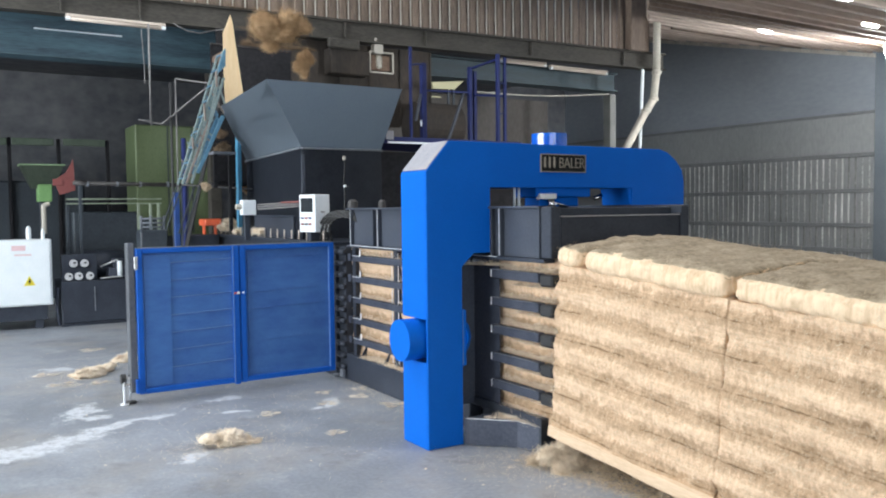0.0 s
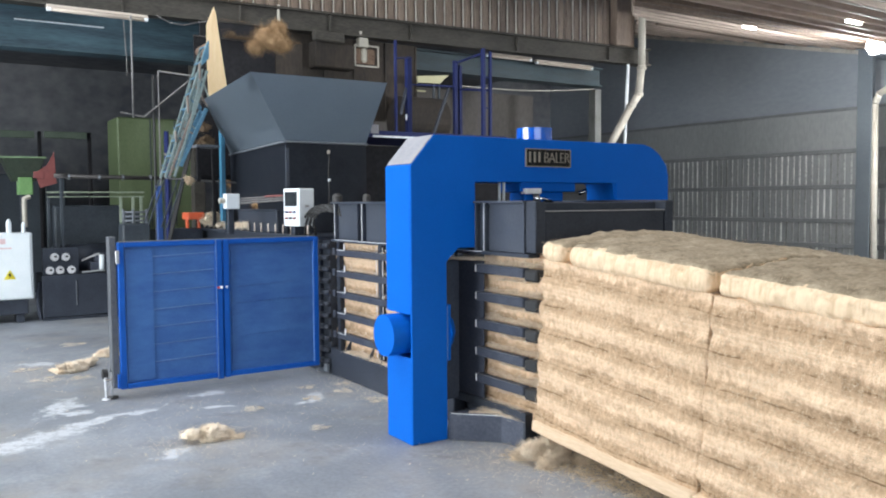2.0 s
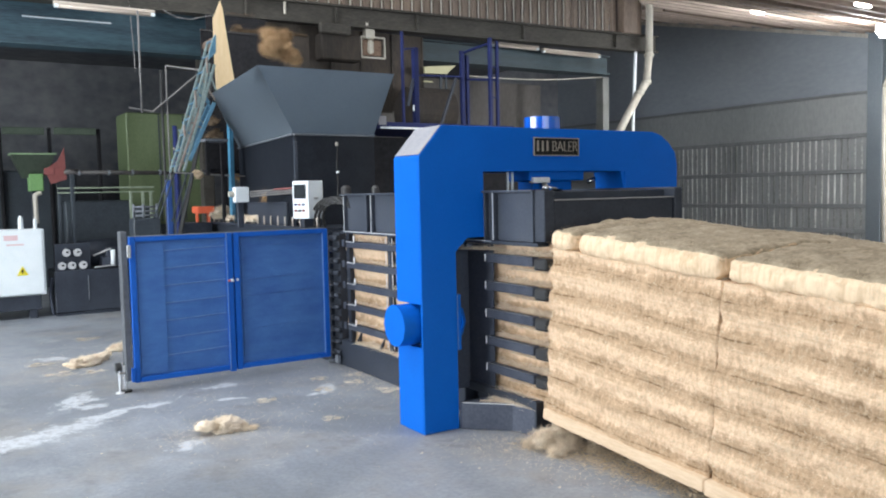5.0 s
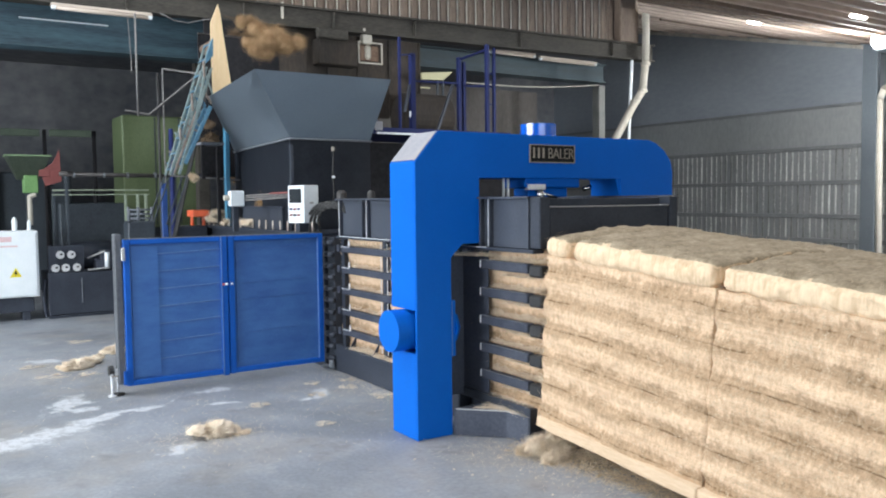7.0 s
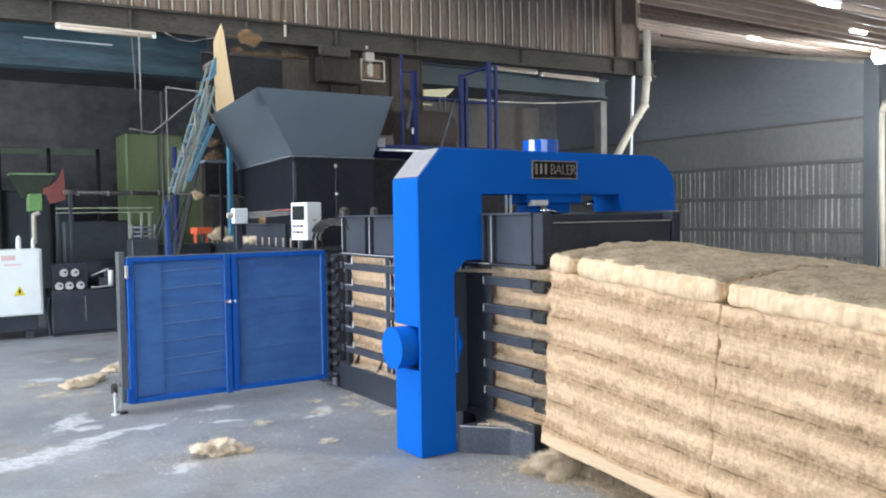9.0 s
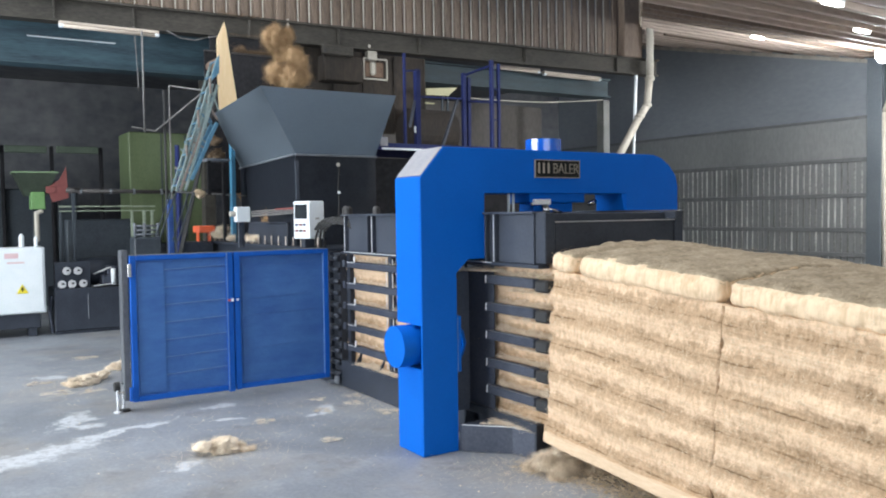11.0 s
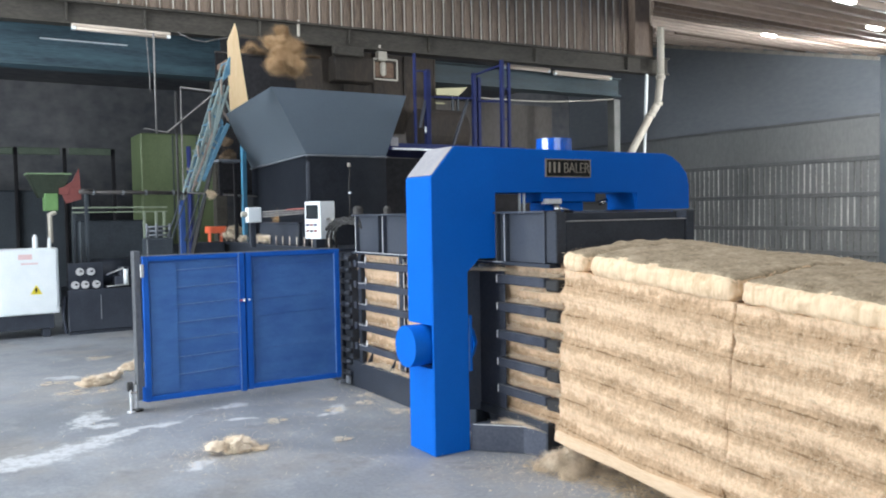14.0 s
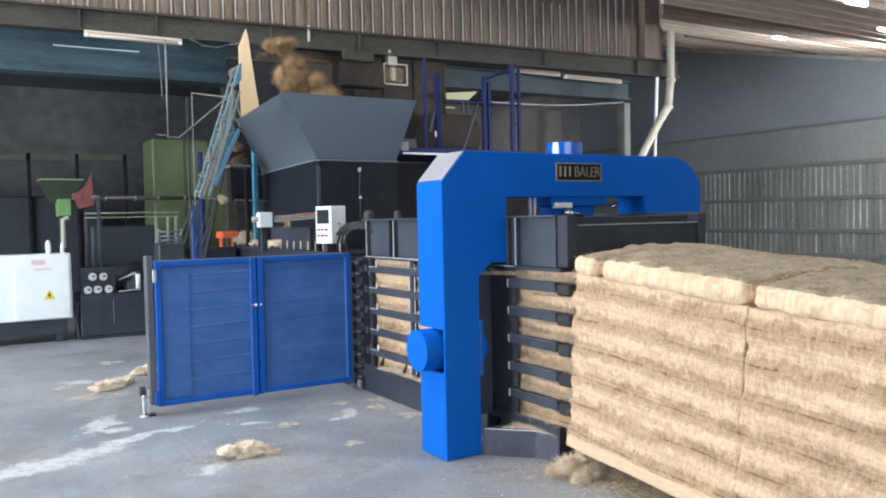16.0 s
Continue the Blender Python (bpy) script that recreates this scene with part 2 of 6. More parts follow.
M_DUSTY = surf("dusty_black_bar", (0.025, 0.030, 0.047), (0.066, 0.074, 0.097), 0.55, 0, 6, 80, 0.2, spec=0.3)
M_HOPPER = surf("slate_hopper_paint", (0.240, 0.290, 0.340), (0.275, 0.330, 0.385), 0.42, 0, 1.5, 60, 0.04, rvar=0.06)
M_FOOT = surf("dusty_slate_and_haze_paint", (0.046, 0.054, 0.080), (0.088, 0.100, 0.132), 0.6, 0, 4, 50, 0.15, spec=0.3)
M_SIDE = surf("weathered_grey_plate", (0.12, 0.135, 0.16), (0.22, 0.235, 0.26), 0.55, 0.1, 5, 60, 0.1, stretch=(1, 1, 0.4))
M_WORN = surf("worn_bright_edge", (0.58, 0.60, 0.64), (0.86, 0.87, 0.89), 0.45, 0.1, 30, 90, 0.1)
M_CAP = surf("dull_cap_plastic", (0.028, 0.027, 0.027), (0.055, 0.052, 0.052), 0.6, 0, 8, 60, 0.1)
M_LINE_SHADOW = surf("dark_blue_line_and_shadow", (0.026, 0.09, 0.30), (0.06, 0.155, 0.42), 0.6, 0, 9, 60, 0.0)
M_SHAFT = surf("dark_greasy_steel", (0.04, 0.037, 0.037), (0.10, 0.092, 0.09), 0.5, 0.3, 9, 60, 0.2)
M_POLE = surf("grey_steel_pole", (0.12, 0.115, 0.115), (0.26, 0.25, 0.245), 0.45, 0.3, 9, 60, 0.1)
# near-black that puts deep shade into the colour of background sheets
M_SHADE = surf("black_shade_sheet", (0.014, 0.014, 0.016), (0.031, 0.030, 0.033), 0.9, 0, 2, 20, 0.2, spec=0.1)
M_BLUE_LEG = surf("dull_blue_leg_paint", (0.008, 0.04, 0.17), (0.02, 0.07, 0.25), 0.5, 0, 5, 60, 0.1)
M_SCRAP = surf("pale_fibre_scrap", (0.58, 0.50, 0.40), (0.85, 0.78, 0.67), 0.95, 0, 12, 60, 0.3, spec=0.1)
M_FRAME = surf("faded_green_frame_paint", (0.20, 0.25, 0.18), (0.33, 0.38, 0.29), 0.55, 0, 6, 60, 0.1)
M_GREEN_BRIGHT = surf("bright_green_paint", (0.11, 0.24, 0.08), (0.18, 0.34, 0.125), 0.5, 0, 4, 60, 0.1)
M_NAVY = surf("grimy_navy_machine_paint", (0.018, 0.024, 0.035), (0.043, 0.056, 0.068), 0.6, 0, 2, 30, 0.1)
M_INNER = surf("brown_grey_partition", (0.062, 0.055, 0.050), (0.125, 0.112, 0.102), 0.8, 0, 0.9, 15, 0.2, stretch=(1, 1, 0.5))
M_SLATEWALL = surf("slate_wall_sheet", (0.255, 0.280, 0.312), (0.325, 0.350, 0.380), 0.6, 0.1, 0.5, 9, 0.1, stretch=(1, 0.6, 1.4))
M_FIBRE_MID = surf("coir_fibre_dusty", (0.42, 0.325, 0.215), (0.76, 0.63, 0.47), 0.95, 0, 12, 60, 0.6, spec=0.1)
M_GREY_EDGE = surf("bare_steel_edge", (0.32, 0.33, 0.34), (0.5, 0.5, 0.5), 0.4, 0.6, 10, 80, 0.1)
M_CHROME = surf("chrome_rod", (0.65, 0.66, 0.68), (0.75, 0.76, 0.78), 0.15, 1.0, 4, 60, 0.0, rvar=0.05)
M_WHITE = surf("white_cabinet_paint", (0.68, 0.74, 0.77), (0.79, 0.83, 0.86), 0.4, 0, 3, 60, 0.04)
M_YELLOW = surf("warning_yellow", (0.75, 0.62, 0.03), (0.8, 0.68, 0.05), 0.5, 0, 8, 60, 0.02)
M_RED = surf("red_paint", (0.17, 0.046, 0.042), (0.26, 0.075, 0.068), 0.5, 0, 6, 60, 0.1)
M_ORANGE = surf("orange_red_paint", (0.75, 0.12, 0.045), (0.85, 0.18, 0.08), 0.5, 0, 6, 60, 0.1)
M_GREEN = surf("green_machine_paint", (0.078, 0.112, 0.05), (0.135, 0.175, 0.085), 0.55, 0, 2.4, 40, 0.1, stretch=(1.4, 1, 0.5))
M_GREEN_PALE = surf("pale_green_paint", (0.13, 0.21, 0.11), (0.21, 0.30, 0.17), 0.55, 0, 5, 60, 0.1)
M_SKYBLUE = surf("light_blue_truss_paint", (0.030, 0.105, 0.185), (0.105, 0.235, 0.325), 0.55, 0, 9, 60, 0.25)
M_LATTICE = surf("dusty_pale_lattice_paint", (0.10, 0.17, 0.185), (0.27, 0.32, 0.31), 0.6, 0, 12, 60, 0.25)
M_PIPE_DIRTY = surf("dusty_brown_grey_bar", (0.15, 0.115, 0.10), (0.30, 0.255, 0.225), 0.7, 0, 10, 60, 0.25)
M_PROP = surf("bright_light_blue_paint", (0.05, 0.21, 0.36), (0.09, 0.30, 0.47), 0.5, 0, 5, 60, 0.1)
M_TEAL = surf("faded_teal_beam_paint", (0.026, 0.046, 0.065), (0.080, 0.150, 0.188), 0.6, 0, 1.6, 22, 0.2, stretch=(0.35, 1, 4.5))
M_STEEL = surf("dirty_steel_girder", (0.030, 0.028, 0.024), (0.078, 0.070, 0.060), 0.7, 0.05, 3, 26, 0.3, stretch=(0.5, 1, 1.6), spec=0.3)
M_RUST = surf("rusty_pipe", (0.10, 0.055, 0.035), (0.24, 0.16, 0.11), 0.75, 0, 9, 60, 0.3)
M_CLAD = surf("brown_cladding_sheet", (0.10, 0.072, 0.056), (0.22, 0.163, 0.122), 0.6, 0, 1.8, 30, 0.2, stretch=(1, 1, 0.25), random_tint=0.16)
M_RIB = surf("pale_sheet_rib", (0.40, 0.37, 0.32), (0.70, 0.65, 0.58), 0.5, 0.2, 3, 40, 0.2, stretch=(1, 1, 0.3))
M_WALL = surf("grey_wall_sheet", (0.245, 0.257, 0.258), (0.34, 0.347, 0.345), 0.55, 0.1, 0.5, 20, 0.15, stretch=(1, 1, 0.4))
M_WALLRIB = surf("grey_wall_rib", (0.20, 0.205, 0.20), (0.52, 0.52, 0.505), 0.45, 0.1, 1.2, 24, 0.1, mix=(0.42, 0.66), stretch=(1, 1, 0.8), random_tint=0.5)
M_GIRT = surf("dark_girt", (0.165, 0.172, 0.178), (0.25, 0.256, 0.258), 0.6, 0.1, 3, 30, 0.2)
M_BAYROOF = surf("dusty_brown_bay_roof_sheet", (0.36, 0.285, 0.235), (0.60, 0.50, 0.42), 0.6, 0, 0.9, 18, 0.2, stretch=(0.25, 2.0, 1))
M_ROOF = surf("brown_roof_sheet", (0.62, 0.49, 0.39), (0.80, 0.67, 0.56), 0.65, 0, 0.8, 20, 0.2)
M_DARKWALL = surf("dark_back_wall", (0.062, 0.068, 0.083), (0.165, 0.165, 0.172), 0.85, 0, 0.5, 5, 0.3, stretch=(0.8, 1, 1.0))
M_PLAIN = surf("plain_hall_wall", (0.30, 0.29, 0.27), (0.42, 0.41, 0.38), 0.8, 0, 0.6, 15, 0.2)
M_PIPE = surf("off_white_pipe", (0.42, 0.39, 0.33), (0.58, 0.54, 0.47), 0.55, 0, 4, 40, 0.15)
M_RUBBER = surf("black_rubber", (0.012, 0.012, 0.013), (0.03, 0.03, 0.03), 0.6, 0, 8, 60, 0.1)
M_SOOT = surf("soot_brown_sheet", (0.017, 0.014, 0.012), (0.062, 0.047, 0.036), 0.85, 0, 2.2, 20, 0.3, stretch=(1.6, 1, 0.5), random_tint=0.3)
M_PLY = surf("plywood_board", (0.74, 0.53, 0.29), (0.86, 0.67, 0.43), 0.6, 0, 3, 30, 0.1, stretch=(4, 4, 0.4))
M_SIGN = surf("black_sign_plate", (0.010, 0.010, 0.011), (0.016, 0.016, 0.016), 0.6, 0, 6, 60, 0.02, spec=0.2)
M_LETTER = surf("brushed_metal_letter", (0.30, 0.265, 0.22), (0.42, 0.37, 0.31), 0.35, 0.4, 20, 80, 0.05)
M_PINK = surf("faded_pink_label", (0.62, 0.42, 0.44), (0.72, 0.55, 0.57), 0.5, 0, 8, 60, 0.0)
M_GREEN_DIM = surf("dull_green_rail_paint", (0.055, 0.076, 0.055), (0.105, 0.135, 0.100), 0.6, 0, 3, 40, 0.2)
M_WIRE = surf("pale_blue_wire_and_highlight", (0.085, 0.18, 0.41), (0.16, 0.28, 0.50), 0.5, 0, 12, 60, 0.0)
M_SCREEN = surf("dark_screen", (0.02, 0.025, 0.03), (0.03, 0.035, 0.04), 0.15, 0, 6, 60, 0)
M_GAUGE = surf("gauge_face", (0.44, 0.45, 0.46), (0.62, 0.62, 0.63), 0.3, 0, 12, 60, 0)
M_TUBE = surf("tube_light_cover", (0.50, 0.42, 0.35), (0.60, 0.52, 0.44), 0.4, 0, 4, 40, 0.02)
M_COLUMN = surf("grimy_pale_column", (0.14, 0.145, 0.138), (0.25, 0.25, 0.238), 0.7, 0, 4, 40, 0.2)
M_BLUEGREY = surf("blue_grey_column_paint", (0.085, 0.102, 0.118), (0.125, 0.145, 0.162), 0.55, 0, 1.5, 30, 0.1)
M_TAG = surf("faded_red_cloth", (0.50, 0.07, 0.08), (0.65, 0.12, 0.12), 0.8, 0, 8, 60, 0.1)
M_PLATE = surf("dusty_grey_plate", (0.050, 0.057, 0.068), (0.115, 0.124, 0.140), 0.55, 0, 4, 50, 0.1, stretch=(1, 1, 0.5))
# shaded copy of M_TEAL: the dimness at the right beam is in its colour
M_TEAL_DARK = surf("shaded_teal_beam_paint", (0.020, 0.032, 0.040), (0.050, 0.080, 0.094), 0.65, 0, 1.6, 22, 0.2, stretch=(0.35, 1, 4.5))
M_LAMP = glow("lamp_glow", (1.0, 0.97, 0.92), 26.0)
M_FLOOD = glow("floodlight_glow", (1.0, 0.99, 0.97), 60.0)
M_GLIMMER = glow("panel_glow", (0.34, 0.32, 0.19), 0.30)


# ---------------------------------------------------------------- mesh helpers
ORG = {}


def thing(name, at, label, category, group="", kind=""):
    ob = new(name)
    ob.location = at
    ob.empty_display_size = 0.1
    ORG[ob] = Vector(at)
    return tagged(ob, label, category, group, kind)


def part(name, bm, material, parent=None, label="", smooth=False, kind=""):
    """Links a bmesh, made in world coordinates, as one mesh object under a thing or a part."""
    o = ORG.get(parent, Vector((0, 0, 0)))
    if o.length:
        bmesh.ops.translate(bm, verts=bm.verts, vec=-o)
    me = bpy.data.meshes.new(name)
    bmesh.ops.recalc_face_normals(bm, faces=bm.faces)
    bm.to_mesh(me)
    bm.free()
    me.materials.append(material)
    if smooth:
        for p in me.polygons:
            p.use_smooth = True
    ob = new(name, me)
    ob.parent = parent
    ORG[ob] = o
    return tagged(ob, label, kind=kind)


def solid(name, bm, material, label, category, group="", kind="", smooth=False):
    """A thing that is one mesh: its origin sits at the middle of its base."""
    xs = [v.co for v in bm.verts]
    o = Vector(((min(v.x for v in xs) + max(v.x for v in xs)) / 2, (min(v.y for v in xs) + max(v.y for v in xs)) / 2, min(v.z for v in xs)))
    bmesh.ops.translate(bm, verts=bm.verts, vec=-o)
    ob = part(name, bm, material, None, "", smooth)
    ob.location = o
    ORG[ob] = o
    return tagged(ob, label, category, group, kind)


def bevel(bm, geom, w, seg=1):
    if w > 0:
        bmesh.ops.bevel(bm, geom=list({e for f in geom for e in f.edges}), offset=w, segments=seg, affect="EDGES", profile=0.7)


def box(bm, x0, x1, y0, y1, z0, z1, w=0.004, turn=None):
    m = Matrix.Translation(((x0 + x1) / 2, (y0 + y1) / 2, (z0 + z1) / 2)) @ (turn or Matrix()) @ Matrix.Diagonal((abs(x1 - x0), abs(y1 - y0), abs(z1 - z0), 1))
    r = bmesh.ops.create_cube(bm, size=1, matrix=m)
    bevel(bm, {f for v in r["verts"] for f in v.link_faces}, w)
    return bm


def boxes(rows, w=0.004):
    bm = bmesh.new()
    for r in rows:
        box(bm, *r, w)
    return bm


def rod(bm, a, b, r, seg=12, r2=None):
    """A round bar from a to b."""
    a, b = Vector(a), Vector(b)
    d = b - a
    q = d.to_track_quat("Z", "Y").to_matrix().to_4x4()
    bmesh.ops.create_cone(bm, cap_ends=True, segments=seg, radius1=r, radius2=r if r2 is None else r2, depth=d.length,
                          matrix=Matrix.Translation((a + b) / 2) @ q)
    return bm


def beam(bm, a, b, w, h, bev=0.003):
    """A square bar from a to b."""
    a, b = Vector(a), Vector(b)
    d = b - a
    q = d.to_track_quat("Y", "Z").to_matrix().to_4x4()
    r = bmesh.ops.create_cube(bm, size=1, matrix=Matrix.Translation((a + b) / 2) @ q @ Matrix.Diagonal((w, d.length, h, 1)))
    bevel(bm, {f for v in r["verts"] for f in v.link_faces}, bev)
    return bm


def bent(bm, pts, r, seg=8):
    """A pipe or hose through points, with ball joints at its bends."""
    for a, b in zip(pts, pts[1:]):
        rod(bm, a, b, r, seg)
    for p in pts[1:-1]:
        bmesh.ops.create_icosphere(bm, subdivisions=2, radius=r * 1.01, matrix=Matrix.Translation(p))
    return bm


def drum(a, b, r, seg=40):
    """A round drum whose flat ends keep a crisp rim."""
    bm = rod(bmesh.new(), a, b, r, seg)
    bmesh.ops.split_edges(bm, edges=list({e for f in bm.faces if len(f.verts) > 4 for e in f.edges}))
    return bm


def prism(bm, outline, axis, a, b, w=0.0):
    """An outline (two coordinates a point) drawn along an axis from a to b."""
    def put(p, t):
        return {"x": (t, p[0], p[1]), "y": (p[0], t, p[1]), "z": (p[0], p[1], t)}[axis]
    va = [bm.verts.new(put(p, a)) for p in outline]
    vb = [bm.verts.new(put(p, b)) for p in outline]
    fs = [bm.faces.new(va), bm.faces.new(vb[::-1])]
    n = len(outline)
    for i in range(n):
        fs.append(bm.faces.new((va[i], vb[i], vb[(i + 1) % n], va[(i + 1) % n])))
    bmesh.ops.recalc_face_normals(bm, faces=fs)
    bevel(bm, fs, w)
    return bm


def hull_faces(bm, bottom, top):
    """Walls between two rings of corners, with a cap below."""
    vb, vt = [bm.verts.new(p) for p in bottom], [bm.verts.new(p) for p in top]
    n = len(vb)
    for i in range(n):
        bm.faces.new((vb[i], vb[(i + 1) % n], vt[(i + 1) % n], vt[i]))
    return bm


def tuft(seed, size, squash=0.6, lumps=7, strands=260, strand=0.10):
    """A ragged clump of loose fibre: torn lumps grown together, under a dense coat of fine strands."""
    rnd = random.Random(seed)
    bm = bmesh.new()
    cores = []
    for i in range(max(4, lumps // 2 + 3)):
        r = size * (0.58 if i == 0 else rnd.uniform(0.16, 0.46))
        c = Vector((0, 0, 0)) if i == 0 else Vector((rnd.uniform(-1, 1) * size * 0.78, rnd.uniform(-1, 1) * size * 0.6, rnd.uniform(-0.4, 0.45) * size * squash))
        cores.append((c, r))
        got = bmesh.ops.create_icosphere(bm, subdivisions=(4 if size < 0.12 else 5) if i == 0 else 3, radius=1)
        o = Vector((seed * 3.1, i * 1.7, 0))
        for v in got["verts"]:
            p = v.co.copy()
            k = 0.86 + 0.36 * noise.noise(p * 1.5 + o) + 0.24 * noise.noise(p * 3.6 + o) + 0.16 * noise.noise(p * 8.0 + o) + 0.13 * noise.noise(p * 17.0 + o)
            v.co = Vector((p.x * 1.1, p.y * 0.9, p.z * squash)) * r * k + c
    for i in range(strands * 20):
        c, r = cores[rnd.randrange(len(cores))]
        d = Vector((rnd.gauss(0, 1), rnd.gauss(0, 1), rnd.gauss(0, 1) * squash)).normalized()
        a = c + Vector((d.x, d.y, d.z * squash)) * r * rnd.uniform(0.6, 1.15)
        s = Vector((rnd.gauss(0, 1), rnd.gauss(0, 1), rnd.gauss(0, 1))).normalized()
        b = a + (d * 0.45 + s * 0.8) * strand * rnd.uniform(0.3, 1.0) * (0.4 + 0.6 * size / 0.2)
        w = s.cross(d).normalized() * 0.0013 * (0.5 + 0.5 * size / 0.2)
        bm.faces.new([bm.verts.new(p) for p in (a - w, a + w, b)])
    return bm


def puff(seed, size, wide, tall, material, name="flying_fibre"):
    """A wad of loose fibre: torn, matted lumps under a coat of strands that thins out at the rim."""
    rnd = random.Random(seed)
    bm = bmesh.new()
    hearts = [(Vector((0, 0, 0)), 0.42)]
    while len(hearts) < 9:
        c = Vector((rnd.uniform(-1, 1), rnd.uniform(-0.6, 0.6), rnd.uniform(-1, 1)))
        if c.length < 0.95:
            hearts.append((c * 0.82, rnd.uniform(0.18, 0.36)))
    stretch = Vector((wide, 0.8, tall)) * size
    for i, (c, r) in enumerate(hearts):
        o = Vector((seed * 2.3, i * 1.9, 0))
        for v in bmesh.ops.create_icosphere(bm, subdivisions=4, radius=1)["verts"]:
            q = v.co.copy()
            k = 0.80 + 0.45 * noise.noise(q * 1.4 + o) + 0.30 * noise.noise(q * 3.5 + o) + 0.22 * noise.noise(q * 8.0 + o) + 0.18 * noise.noise(q * 18.0 + o)
            v.co = (c + q * r * k) * stretch
    for i in range(int(9000 + 60000 * size)):
        c, r = hearts[rnd.randrange(9)]
        d = Vector((rnd.gauss(0, 1), rnd.gauss(0, 1), rnd.gauss(0, 1))).normalized()
        a = (c + d * r * rnd.uniform(0.65, 1.15 + 0.55 * rnd.random() ** 2)) * stretch
        s = (d * 0.4 + Vector((rnd.gauss(0, 1), rnd.gauss(0, 1), rnd.gauss(0, 1))).normalized()).normalized()
        w = s.cross(d + Vector((0.1, 0.2, 0.3))).normalized() * rnd.uniform(0.0007, 0.0018)
        bm.faces.new([bm.verts.new(q) for q in (a - w, a + w, a + s * rnd.uniform(0.015, 0.065))])
    me = bpy.data.meshes.new(name)
    bm.to_mesh(me)
    bm.free()
    me.materials.append(material)
    for q in me.polygons:
        q.use_smooth = True
    return me


def strew(name, label, runs, material, seed=5):
    """Fibre ends strewn along lines: start, end, count, spread across and upwards, strand length."""
    rnd = random.Random(seed)
    verts, faces = [], []
    for a, b, count, sx, sz, ln in runs:
        a, b = Vector(a), Vector(b)
        for i in range(count):
            u = rnd.random()
            thick = max(0.1, 0.5 + 0.9 * noise.noise(Vector((u * (b - a).length * 9, seed, a.z * 5))))
            p = a.lerp(b, u) + Vector((rnd.gauss(0, sx), rnd.gauss(0, max(0.012, sx * 0.8)), abs(rnd.gauss(0, sz)) * thick))
            d = Vector((rnd.gauss(0, 1), rnd.gauss(0, 1.2), rnd.gauss(0, 0.7))).normalized() * ln * rnd.uniform(0.3, 1.0)
            if (p + d).z < a.z:
                d.z = 0.0
            w = d.cross(Vector((rnd.gauss(0, 1), rnd.gauss(0, 1), 1.0))).normalized() * 0.0016
            k = len(verts)
            verts += [tuple(p - w), tuple(p + w), tuple(p + d)]
            faces.append((k, k + 1, k + 2))
    me = bpy.data.meshes.new(name)
    me.from_pydata(verts, [], faces)
    me.materials.append(material)
    return tagged(new(name, me), label, "fibre scraps", kind="stuff")


